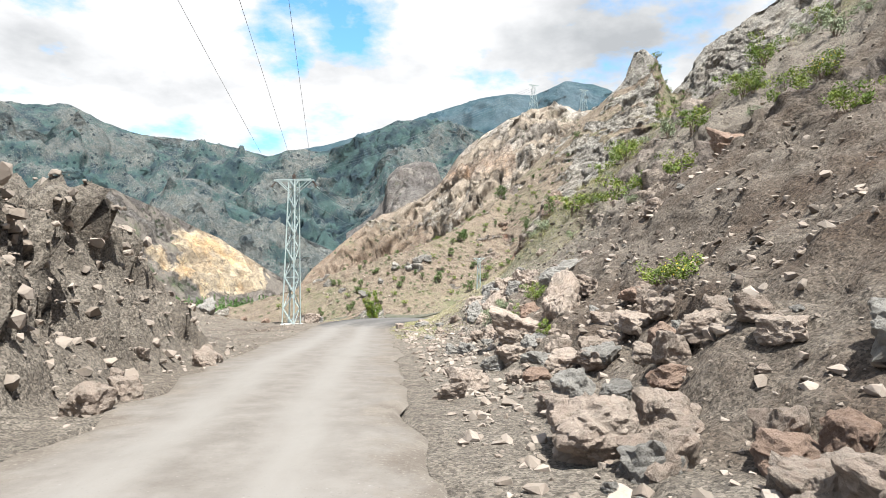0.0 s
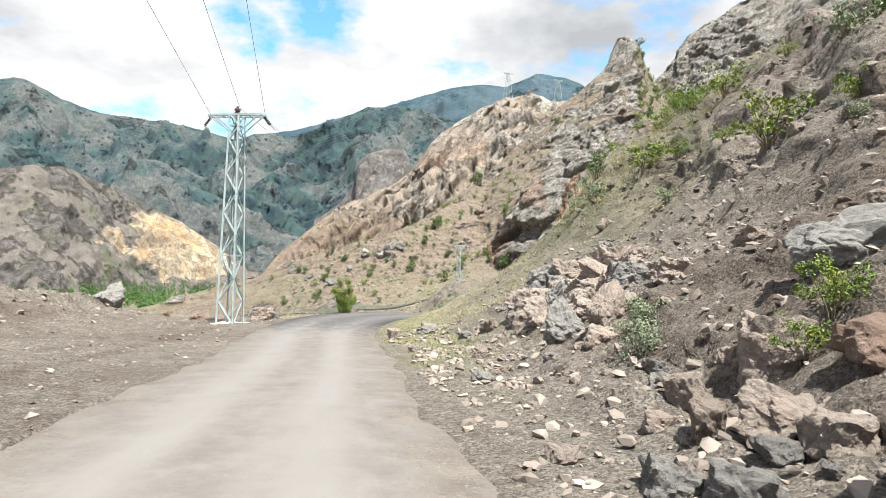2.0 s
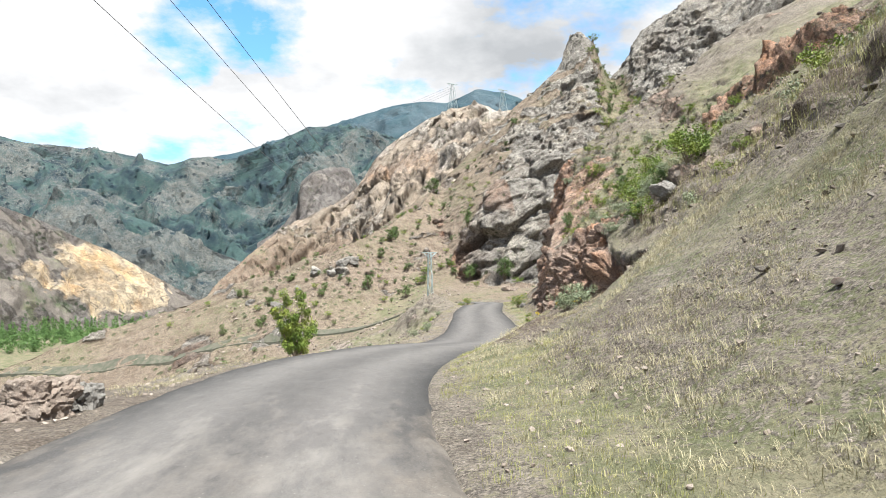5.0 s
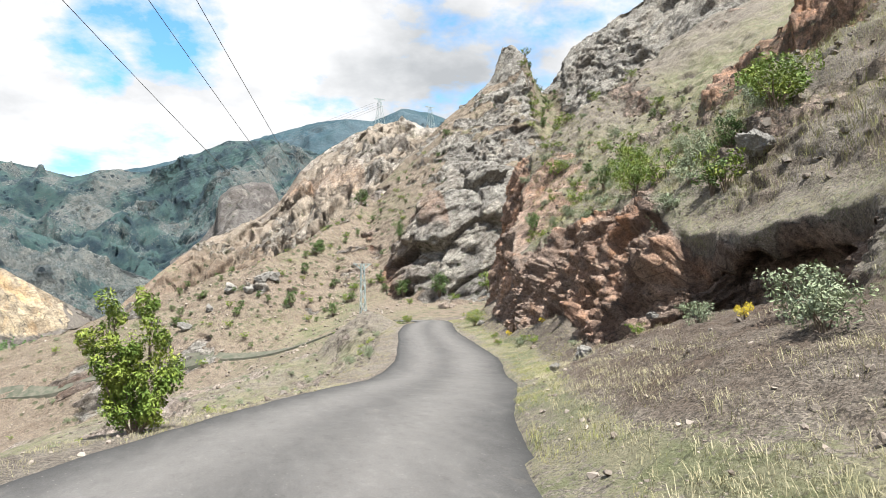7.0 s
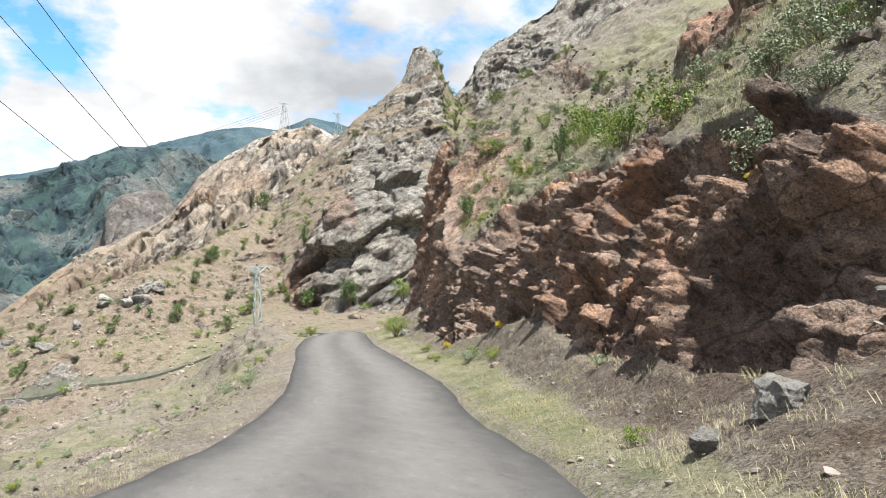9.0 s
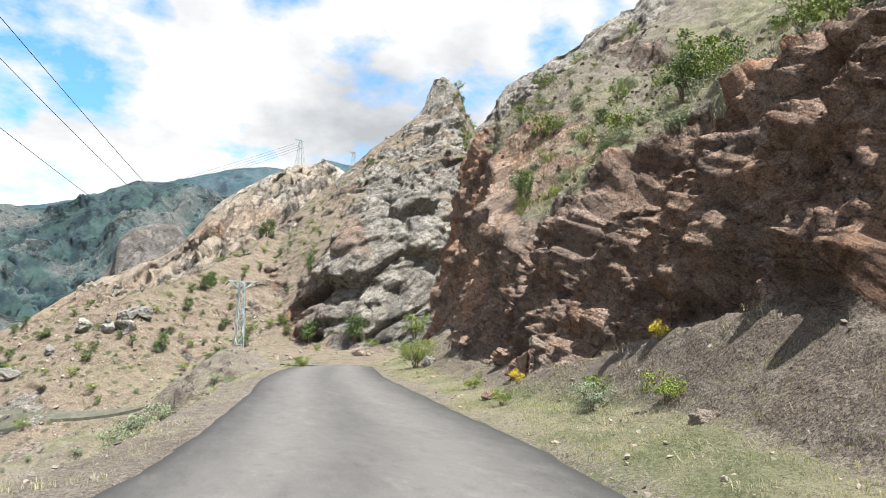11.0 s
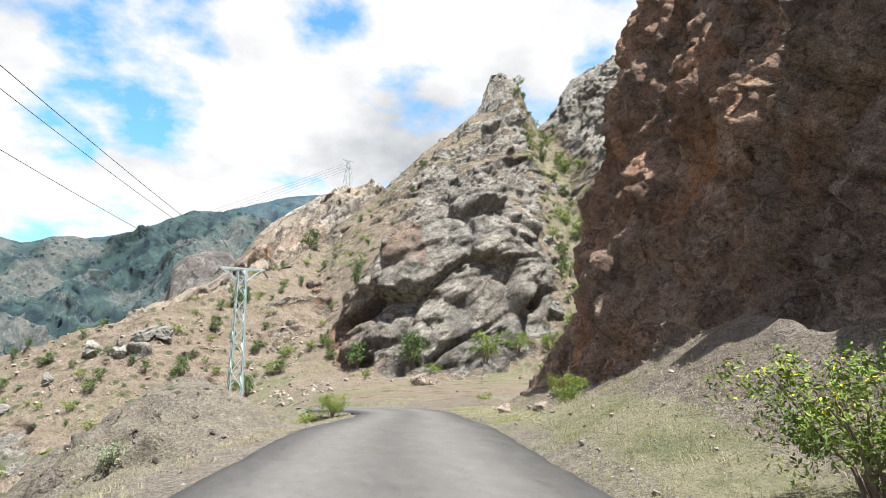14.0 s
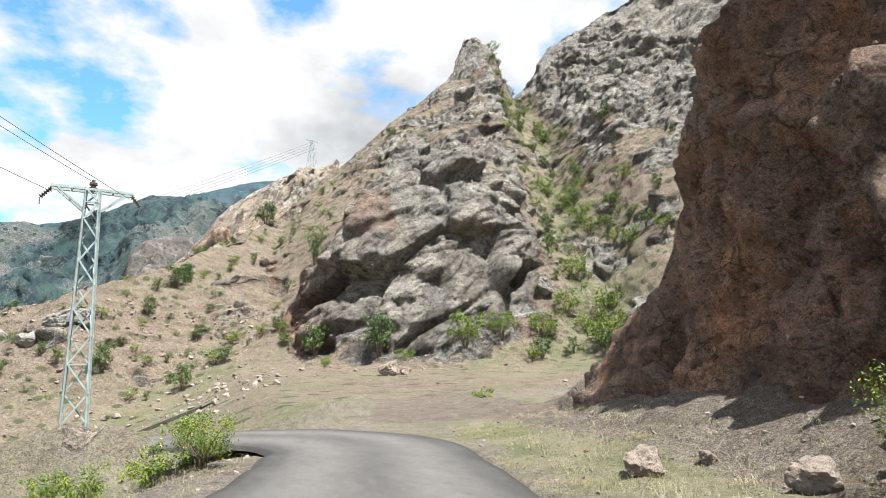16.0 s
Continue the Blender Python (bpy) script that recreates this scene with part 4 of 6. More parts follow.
def build_lower_road():
    """The road further on, cut into the slope below, with a low parapet on its outer edge."""
    g = HILL["p"].reshape(-1, 3)
    way = np.array([(12, 166), (4, 173), (-6, 179), (-20, 184), (-35, 189), (-55, 196), (-80, 203), (-110, 210)], float)
    seg = np.concatenate([[0], np.cumsum(np.linalg.norm(np.diff(way, axis=0), axis=1))])
    t = np.linspace(0, seg[-1], 90)
    c = np.stack([np.interp(t, seg, way[:, 0]), np.interp(t, seg, way[:, 1])], 1)
    for _ in range(40):
        c[1:-1] = 0.25 * c[:-2] + 0.5 * c[1:-1] + 0.25 * c[2:]
    d = np.gradient(c, axis=0)
    d /= np.linalg.norm(d, axis=1)[:, None]
    side = np.stack([-d[:, 1], d[:, 0]], 1)          # towards the valley
    rows = []
    for off, lift in ((-1.5, -0.3), (-1.3, 0.12), (1.0, 0.12), (1.02, 0.35), (1.2, 0.35), (1.25, -0.4)):
        q = c + side * off
        z = np.array([g[np.argmin((g[:, 0] - a) ** 2 + (g[:, 1] - b) ** 2), 2] for a, b in q])
        for _ in range(6):
            z[1:-1] = 0.25 * z[:-2] + 0.5 * z[1:-1] + 0.25 * z[2:]
        rows.append(np.column_stack([q, z + lift]))
    p = np.stack(rows, 1)
    return sheet("lower_road", p, MAT_PARAPET, False)


MAT_PARAPET = plain_material("weathered_roadside", (0.062, 0.066, 0.048), (0.105, 0.098, 0.077), 0.8, 0.95)
tagged(build_lower_road(), "narrow road with a low parapet on the slope below", "road", kind="structure")


def build_ridge(name, crest, material, fall, run, count, rows, relief, grain, grass, rock, red=None, back=0.35, dark=None, crag=0.0):
    """A far ridge: a crest line with a front falling towards -y and a short back."""
    crest = np.array(crest, float)
    seg = np.concatenate([[0], np.cumsum(np.linalg.norm(np.diff(crest[:, :2], axis=0), axis=1))])
    s = np.linspace(0, seg[-1], count)
    c = np.stack([np.interp(s, seg, crest[:, k]) for k in range(3)], 1)
    for _ in range(2):
        c[1:-1] = 0.25 * c[:-2] + 0.5 * c[1:-1] + 0.25 * c[2:]
    away = -c[:, :2] / np.linalg.norm(c[:, :2], axis=1)[:, None]
    v = np.concatenate([-back * np.linspace(1, 0.1, 6), np.linspace(0, 1, rows) ** 1.15])
    x = c[:, 0:1] + away[:, 0:1] * v[None] * run
    y = c[:, 1:2] + away[:, 1:2] * v[None] * run
    z = c[:, 2:3] - np.abs(v[None]) ** 0.92 * fall
    p = vec(x, y, z)
    hang = step(0, 0.12, np.abs(v))[None]
    lines = ridged(p / grain * np.array([1, 1, 0.25]), 5, 0.52)
    p[..., 2] += relief * (0.15 + 0.85 * hang) * (lines - 0.5) * 0.7 + relief * 0.5 * hang * fbm(p / grain * 1.7 + 9, 5)
    p[..., 0] += relief * 0.25 * hang * fbm(p / grain * 2 + 33, 4)
    if crag:
        lean = p + np.stack([0 * z, 0 * z, -0.8 * p[..., 0]], -1)
        p = p + np.array([0, -0.75, 0.35]) * hang[..., None] * (crag * fractured(lean, 3.2 * crag, (0.6, 1, 1.2), 7.7, 1.0, 0.2) + 0.4 * crag * fractured(lean, 1.2 * crag, (0.7, 1, 1.2), 1.7, 1.0, 0.2))[..., None]
    rd = np.zeros(x.shape) if red is None else red(p)
    r = np.maximum(np.clip(rock + 0.7 * fbm(p / (grain * 0.8) + 12, 4), 0, 1), np.where(rd > 0.5, 1.0, 0))
    # growth cover; its broad dark patches also stand in for cloud shadows
    g = grass + 0.45 * fbm(p / (grain * 0.7) + 55, 5, 0.6) + 0.34 * fbm(p / (grain * 2.6) + 5, 3) - 0.8 * rd
    if dark is not None:
        low = dark(p)
        return sheet(name, p, material, grass=g, rock=r * (1 - 0.9 * low), red=rd * (1 - low), damp=low)
    return sheet(name, p, material, grass=g, rock=r, red=rd)


LIGHT_CREST = [(-160, 480, -58), (-141, 554, -37), (-128, 577, -10), (-103, 603, 17), (-77, 647, 46), (-26, 661, 70), (0, 661, 92), (14, 651, 115), (37, 650, 136),
               (65, 640, 153), (90, 634, 164), (117, 640, 171), (139, 646, 166), (180, 650, 168), (260, 660, 190)]
tagged(build_ridge("pale_ridge", LIGHT_CREST, MAT_LIGHT, 190, 330, 420, 220, 22, 48, 0.05, 0.55,
                   lambda p: np.clip(0.75 - np.abs(p[..., 2] - 95) / 40, 0, 1) * (p[..., 0] < 60), 0.35, lambda p: 0.75 * (1 - step(15, 62, p[..., 2] + 22 * fbm(p / 60 + 2, 3) + 0.12 * p[..., 0])), 8.0), "pale ochre rock ridge with sparse scrub", "ridge", kind="structure")
CRAG = [(-190, 1203, 60), (-143, 1203, 96), (-117, 1206, 130), (-111, 1206, 174), (-92, 1208, 195), (-49, 1210, 205), (-18, 1211, 203), (-4, 1211, 168), (31, 1211, 125), (80, 1211, 90)]
tagged(build_ridge("brown_crag", CRAG, MAT_BARE, 260, 420, 200, 110, 22, 60, -0.1, 0.9), "brown rock crag on a far ridge", "crag", kind="structure")
SLIDE = [(-760, 420, 130), (-539, 604, 99), (-475, 656, 83), (-437, 682, 77), (-412, 698, 85), (-395, 731, 87), (-377, 774, 75), (-356, 817, 61), (-312, 856, 34), (-264, 872, 1), (-205, 888, -36), (-150, 900, -60)]


def scar(p):
    """The fresh ochre landslip."""
    wob = 24 * fbm(p / 34, 5, 0.6)
    e = ((p[..., 0] + 292 + wob + 0.35 * (p[..., 2] + 6)) / 42) ** 2 + ((p[..., 2] - 2 + 0.5 * wob + 0.30 * (p[..., 0] + 288)) / 38) ** 2
    return 1 - step(0.75, 1.15, e)


def slide_hill():
    ob = build_ridge("landslip_hill", SLIDE, MAT_BARE, 170, 190, 380, 130, 13, 48, 0.12, 0.45, scar)
    return ob


tagged(slide_hill(), "bare grey-brown hill with a fresh ochre landslip", "hill", kind="structure")
NOSE = [(-800, 1300, 20), (-691, 1343, 75), (-664, 1357, 107), (-627, 1375, 160), (-587, 1392, 188), (-549, 1386, 183), (-483, 1379, 135), (-379, 1359, 88), (-275, 1333, 42), (-197, 1296, 8), (-100, 1270, -30)]
tagged(build_ridge("green_spur", NOSE, MAT_HAZY_GREEN, 250, 520, 260, 110, 44, 120, 0.40, 0.1), "green and brown spur above the valley", "spur", kind="structure")
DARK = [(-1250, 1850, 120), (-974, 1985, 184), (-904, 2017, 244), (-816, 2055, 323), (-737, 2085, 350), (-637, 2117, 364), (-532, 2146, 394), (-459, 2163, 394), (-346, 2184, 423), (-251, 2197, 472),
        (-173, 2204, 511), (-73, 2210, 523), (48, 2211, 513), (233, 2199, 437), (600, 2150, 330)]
tagged(build_ridge("green_mountain", DARK, MAT_HAZY_GREEN, 620, 950, 420, 190, 80, 190, 0.70, 0.0), "dark green mountain with bare gullies", "mountain", kind="structure")
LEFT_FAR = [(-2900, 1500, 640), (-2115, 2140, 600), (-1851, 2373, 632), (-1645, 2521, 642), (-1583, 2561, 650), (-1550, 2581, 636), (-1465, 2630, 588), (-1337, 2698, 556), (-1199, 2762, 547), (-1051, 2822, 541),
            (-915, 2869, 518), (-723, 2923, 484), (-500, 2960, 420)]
tagged(build_ridge("far_mountain", LEFT_FAR, MAT_HAZY_GREEN, 800, 1300, 380, 170, 105, 260, 0.60, 0.1), "hazy green and grey mountain chain", "mountain", kind="structure")
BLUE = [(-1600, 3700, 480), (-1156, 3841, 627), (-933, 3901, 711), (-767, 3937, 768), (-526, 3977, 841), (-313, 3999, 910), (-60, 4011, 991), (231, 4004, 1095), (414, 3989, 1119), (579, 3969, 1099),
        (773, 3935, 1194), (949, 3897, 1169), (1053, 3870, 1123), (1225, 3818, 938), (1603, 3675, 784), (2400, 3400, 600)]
tagged(build_ridge("blue_mountain", BLUE, MAT_HAZE_BLUE, 1100, 1900, 300, 90, 110, 420, 0.65, 0.0), "wooded mountain with blue haze put into its colour", "mountain", kind="structure")


def build_ground():
    def axis(lo, mid_lo, mid_hi, hi, fine, grow):
        a = [mid_lo]
        s = fine
        while a[-1] > lo:
            s *= grow
            a.append(a[-1] - s)
        b = list(np.arange(mid_lo, mid_hi, fine))
        s = fine
        while b[-1] < hi:
            s *= grow
            b.append(b[-1] + s)
        return np.array(a[:0:-1] + b)

    xs, ys = axis(-4500, -60, 40, 4500, 2.0, 1.05), axis(-4500, -20, 240, 4600, 2.5, 1.06)
    x, y = np.meshgrid(xs, ys)
    z = base_height(x, y)
    # land rises behind the roadside hill and behind the camera
    inland = np.clip((x - road_x(np.clip(y, -30, 140)) - 30) * 0.5, 0, 260) * (1 - step(80, 130, y)) 
    z = z - 1.5 - np.where(x > road_x(np.clip(y, -30, 140)), 4, 0) + inland * 0.7
    p = vec(x, y, z)
    p[..., 2] += 1.2 * fbm(p / 30, 4) * step(12, 60, np.abs(x))
    valley = step(-30, -44, z)
    return sheet("ground", p, MAT_HILL, grass=0.25 + 0.45 * valley, rock=0.1, red=0.0)


tagged(build_ground(), "dry stony ground falling to a green valley", "ground", kind="structure")

# ---- things ----
def part(name, bm, material, parent, label=""):
    """Links a bmesh as one mesh object under a thing or part."""
    me = bpy.data.meshes.new(name)
    bm.to_mesh(me)
    bm.free()
    me.materials.append(material)
    ob = new(name, me)
    ob.parent = parent
    if label:
        tagged(ob, label)
    return ob


def bar(bm, a, b, w, t=None):
    """A straight bar from a to b."""
    a, b = Vector(a), Vector(b)
    m = Matrix.Translation((a + b) / 2) @ (b - a).to_track_quat("Z", "Y").to_matrix().to_4x4() @ Matrix.Diagonal((w, t or w, (b - a).length, 1))
    bmesh.ops.create_cube(bm, size=1, matrix=m)


def angle_bar(bm, a, b, w, t=0.012):
    """An L-section of rolled steel from a to b."""
    a, b = Vector(a), Vector(b)
    turn = (b - a).to_track_quat("Z", "Y").to_matrix().to_4x4()
    for off, sx, sy in (((w / 2, 0, 0), w, t), ((0, w / 2, 0), t, w)):
        m = Matrix.Translation((a + b) / 2) @ turn @ Matrix.Translation(off) @ Matrix.Diagonal((sx, sy, (b - a).length, 1))
        bmesh.ops.create_cube(bm, size=1, matrix=m)


def lathe(bm, rings, segments=10, matrix=None):
    """A turned body from rings of (radius, z)."""
    m = matrix or Matrix()
    loops = []
    for r, z in rings:
        loops.append([bm.verts.new(m @ Vector((r * math.cos(k * 2 * math.pi / segments), r * math.sin(k * 2 * math.pi / segments), z))) for k in range(segments)])
    for a, b in zip(loops[:-1], loops[1:]):
        for k in range(segments):
            bm.faces.new((a[k], a[(k + 1) % segments], b[(k + 1) % segments], b[k]))
    bm.faces.new(loops[0][::-1])
    bm.faces.new(loops[-1])


def build_pylon(name, label, height, base, top, arm, panels, detail=True):
    """A lattice pylon on four legs with a crossarm carrying insulators."""
    ob = tagged(new(name), label, "pylon", "power line pylons")
    wl = 0.075 if detail else 0.30
    wb = 0.05 if detail else 0.18
    corner = [(-1, -1), (1, -1), (1, 1), (-1, 1)]

    def at(k, z):
        w = base + (top - base) * z / height
        return Vector((corner[k][0] * w / 2, corner[k][1] * w / 2, z))

    for k in range(4):
        bm = bmesh.new()
        angle_bar(bm, at(k, 0), at(k, height), wl)
        part("leg", bm, MAT_STEEL, ob)
    zs = [height * (1 - (1 - i / panels) ** 1.25) for i in range(panels + 1)]
    for i in range(panels):
        for k in range(4):
            a, b = (k, (k + 1) % 4) if (i + k) % 2 else ((k + 1) % 4, k)
            bm = bmesh.new()
            angle_bar(bm, at(a, zs[i]), at(b, zs[i + 1]), wb)
            part("brace", bm, MAT_STEEL, ob)
    for z in (zs[panels // 3], zs[-2] if detail else zs[-1]):
        for k in range(4):
            bm = bmesh.new()
            angle_bar(bm, at(k, z), at((k + 1) % 4, z), wb)
            part("strut", bm, MAT_STEEL, ob)
    z = height
    for s in (-1, 1):
        bm = bmesh.new()
        angle_bar(bm, (-arm, s * top / 2, z), (arm, s * top / 2, z), wl * 1.1)
        part("crossarm", bm, MAT_STEEL, ob)
        for e in (-1, 1):
            bm = bmesh.new()
            angle_bar(bm, (e * arm * 0.86, s * top / 2, z - 0.02), (e * top / 2, s * top / 2, z - 0.085 * height), wb * 1.1)
            part("arm_stay", bm, MAT_STEEL, ob)
    for e in np.linspace(-arm, arm, 5):
        bm = bmesh.new()
        bar(bm, (e, -top / 2, z), (e, top / 2, z), wb)
        part("cross_tie", bm, MAT_STEEL, ob)
    if detail:
        for e in (-1, 1):
            bm = bmesh.new()
            rings = []
            for i in range(5):
                rings += [(0.03, 0.09 * i), (0.075, 0.09 * i + 0.02), (0.07, 0.09 * i + 0.045), (0.03, 0.09 * i + 0.06)]
            tilt = Matrix.Translation((e * arm, 0, z - 0.05)) @ pose(0, 0, 0, 0, e * 140, 0).to_4x4()
            lathe(bm, rings, 10, tilt)
            part("insulator", bm, MAT_GLASSY, ob, "brown ribbed insulator string")
            bm = bmesh.new()
            tip = tilt @ Vector((0, 0, 0.45))
            bar(bm, tip, tip + Vector((0.0, 0.45, -0.12)), 0.03)
            part("clamp", bm, MAT_STEEL, ob)
        bm = bmesh.new()
        lathe(bm, [(0.05, z), (0.12, z + 0.05), (0.13, z + 0.14), (0.07, z + 0.18), (0.13, z + 0.24), (0.12, z + 0.32), (0.05, z + 0.36), (0.05, z + 0.42)], 12)
        part("insulator", bm, MAT_GLASSY, ob, "dark post insulator on the crossarm")
        bm = bmesh.new()
        bmesh.ops.create_cube(bm, size=1, matrix=Matrix.Translation((0, 0, -0.28)) @ Matrix.Diagonal((base + 0.5, base + 0.5, 0.7, 1)))
        bmesh.ops.bevel(bm, geom=bm.edges[:], offset=0.04, segments=2, affect="EDGES")
        part("footing", bm, MAT_CONCRETE, ob, "pale concrete footing")
    return ob


pylon_a = build_pylon("pylon", "galvanised lattice power pylon on a concrete footing", 8.9, 0.76, 0.40, 1.25, 11)
pylon_a.matrix_basis = pose(-9.25, 37.8, -2.0, 0, 0, -14)
pylon_b = copy_thing(pylon_a, pose(7.5, 127.7, -5.6, 0, 0, 12))
tower = build_pylon("transmission_tower", "tall lattice transmission tower on a ridge", 27, 7.5, 1.6, 5.5, 8, False)
tower.matrix_basis = pose(92, 634, 163, 0, 0, 20)
tower_b = copy_thing(tower, pose(150, 660, 166, 0, 0, 20))


def cable(name, label, a, b, sag, r):
    cu = bpy.data.curves.new(name, "CURVE")
    cu.dimensions = "3D"
    cu.bevel_depth = r
    cu.bevel_resolution = 1
    sp = cu.splines.new("POLY")
    n = 40
    sp.points.add(n)
    for k in range(n + 1):
        t = k / n
        q = Vector(a).lerp(Vector(b), t)
        sp.points[k].co = (q.x, q.y, q.z - sag * 4 * t * (1 - t), 1)
    cu.materials.append(MAT_WIRE)
    return tagged(new(name, cu), label, "cable", "power line cables")


def arm_tip(p, e):
    return p.matrix_basis @ Vector((e * 1.22, 0.2, 8.8 if e else 9.3))


for e in (-1, 0, 1):
    cable("power_cable", "thin dark overhead power cable", arm_tip(pylon_a, e), arm_tip(pylon_b, e), 2.3, 0.008)
    start = arm_tip(pylon_a, e)
    cable("power_cable", "thin dark overhead power cable", (2.4 + 2.7 * e, -40, 19.2 + 1.2 * e), start, 0.6, 0.007)
for k in range(4):
    cable("far_power_cable", "pale high-voltage cable across the valley", (88 + 2.5 * k, 634, 187 - 1.2 * k), (-438 + 6 * k, 1434, 200 - 5.0 * k), 14, 0.09)


# ---- stones ----
def stone_points(rng, n=13, flat=0.7):
    """Corners of a broken stone, about one metre across."""
    v = rng.normal(size=(n, 3))
    v /= np.abs(v).max(1)[:, None] ** 0.55 * np.linalg.norm(v, axis=1)[:, None] ** 0.45
    return v * rng.uniform(0.34, 0.46, (n, 1)) * np.array([1.0, rng.uniform(0.72, 0.95), flat])


def hull_mesh(points):
    bm = bmesh.new()
    for q in points:
        bm.verts.new(q)
    got = bmesh.ops.convex_hull(bm, input=bm.verts)
    bmesh.ops.delete(bm, geom=[g for g in got["geom_interior"] if isinstance(g, bmesh.types.BMVert)], context="VERTS")
    bmesh.ops.triangulate(bm, faces=bm.faces[:])
    return bm


def boulder_mesh(seed, material, flat=0.7, fine=True):
    """A broken boulder: a body cut by a dozen uneven planes, with chipped and pitted faces."""
    rng = np.random.RandomState(seed)
    bm = bmesh.new()
    bmesh.ops.create_icosphere(bm, subdivisions=5 if fine else 4, radius=1.0)
    way = np.array([v.co[:] for v in bm.verts])
    cuts = np.concatenate([np.eye(3), -np.eye(3), rng.normal(size=(7, 3))]) + rng.normal(0, 0.22, (13, 3))
    cuts /= np.linalg.norm(cuts, axis=1)[:, None]
    depth = np.concatenate([rng.uniform(0.36, 0.48, 6), rng.uniform(0.40, 0.54, 7)])
    lean = np.maximum(way @ cuts.T, 0) / depth
    r = (lean**26).sum(1) ** (-1 / 26)
    co = way * r[:, None]
    co = co * (1 + 0.10 * fbm(co * 3.0 + seed, 4, 0.6) + 0.15 * fractured(co, 0.40, (1, 1, 1), 0.7 * seed, 1.0, 0.0) + 0.09 * fractured(co, 0.15, (1, 1, 1), 0.3 * seed, 1.0, 0.0))[:, None]
    co = co * np.array([1.0, rng.uniform(0.75, 1.0), flat / 0.85])
    for v, c in zip(bm.verts, co):
        v.co = c
    me = bpy.data.meshes.new("boulder")
    bm.to_mesh(me)
    bm.free()
    me.materials.append(material)
    return me


BOULDERS = {"pale": [boulder_mesh(k, MAT_STONE, 0.66 + 0.07 * (k % 4)) for k in range(1, 7)],
            "grey": [boulder_mesh(k, MAT_STONE_GREY, 0.7) for k in range(11, 14)],
            "red": [boulder_mesh(k, MAT_STONE_RED, 0.7) for k in range(21, 23)]}
PEBBLES = {"pale": [boulder_mesh(k, MAT_STONE, 0.66 + 0.07 * (k % 4), False) for k in range(31, 37)],
           "grey": [boulder_mesh(k, MAT_STONE_GREY, 0.7, False) for k in range(41, 44)],
           "red": [boulder_mesh(k, MAT_STONE_RED, 0.7, False) for k in range(51, 53)]}
STONE_LABEL = {"pale": "pale brown broken boulder fallen beside the road", "grey": "grey angular boulder resting on the slope",
               "red": "rusty red-brown boulder among the fallen stones"}
_flat_land = LAND["p"].reshape(-1, 3)
_flat_hill = HILL["p"].reshape(-1, 3)
_pick = random.Random(5)


def land_at(x, y, grid=None):
    g = _flat_land if grid is None else grid
    k = np.argmin((g[:, 0] - x) ** 2 + (g[:, 1] - y) ** 2)
    return g[k]


def put_boulder(x, y, size, kind="pale", tall=1.0, turn=None, sink=0.11, grid=None):
    z = land_at(x, y, grid)[2]
    ob = new("boulder", _pick.choice((BOULDERS if size > 0.7 else PEBBLES)[kind]))
    r = _pick.uniform(0, 360) if turn is None else turn
    ob.matrix_basis = pose(x, y, z + size * (0.34 * tall - sink), _pick.uniform(-14, 14), _pick.uniform(-14, 14), r) @ Matrix.Diagonal((size, size, size * tall, 1))
    return tagged(ob, STONE_LABEL[kind], "boulder", "fallen boulders")


# the big stones of the rockfall: x, y, size
FALL = [(1.35, 5.35, 0.98), (2.05, 5.4, 0.45), (1.44, 6.6, 0.40), (0.42, 9.6, 0.60), (0.15, 8.75, 0.42), (1.17, 9.8, 0.36), (1.85, 6.3, 0.42), (1.72, 4.75, 0.45),
        (2.2, 3.8, 0.40), (2.5, 3.8, 0.38), (2.05, 3.4, 0.32), (2.3, 3.45, 0.28), (3.1, 9.8, 0.62), (2.85, 11.0, 0.42), (2.0, 9.9, 0.6), (2.35, 9.45, 0.55), (1.3, 11.4, 0.65)]
for x, y, size in FALL:
    put_boulder(x, y, size, tall=0.8)
SLIP = [(1.5, 16.1, 0.75), (0.95, 16.4, 0.42), (1.2, 15.7, 0.32), (0.75, 16.9, 0.36), (1.95, 17.8, 0.45), (1.3, 22.6, 0.85), (1.5, 21.1, 0.62), (1.55, 28.0, 1.05),
        (1.6, 19.1, 0.34), (1.7, 23.6, 0.9), (1.85, 27.2, 1.0), (1.45, 28.2, 0.85), (-0.08, 24.4, 0.40), (1.9, 23.2, 0.7), (0.82, 21.6, 0.26), (0.6, 28.2, 0.55),
        (2.5, 27.8, 0.75), (2.1, 24.6, 0.9), (2.4, 25.6, 0.8)]
for k, (x, y, size) in enumerate(SLIP):
    put_boulder(x, y, size, "grey" if k % 3 == 2 else "pale", sink=0.22)
for x, y, size, kind in ((2.8, 4.2, 0.42, "red"), (2.45, 3.2, 0.30, "red"), (-2.05, 30.5, 0.45, "pale"), (-1.5, 26.5, 0.24, "pale"), (10.7, 57.4, 1.15, "grey"), (4.4, 57.2, 0.55, "grey"),
                         (16.75, 110.7, 0.50, "pale"), (17.7, 110.5, 0.26, "pale"), (17.15, 108.5, 0.44, "pale"), (11.9, 82.2, 0.75, "red"), (10.5, 81.4, 0.38, "red"),
                         (9.6, 19.9, 1.25, "red"), (-8.6, 40.2, 1.0, "pale"), (-8.2, 41.0, 0.7, "grey"), (-11.6, 40.6, 0.5, "red"), (-13.2, 41.0, 0.45, "red"), (13.2, 86.0, 0.7, "red"),
                         (3.6, 57.4, 0.30, "grey"), (12.8, 84.4, 0.8, "red")):
    put_boulder(x, y, size, kind)
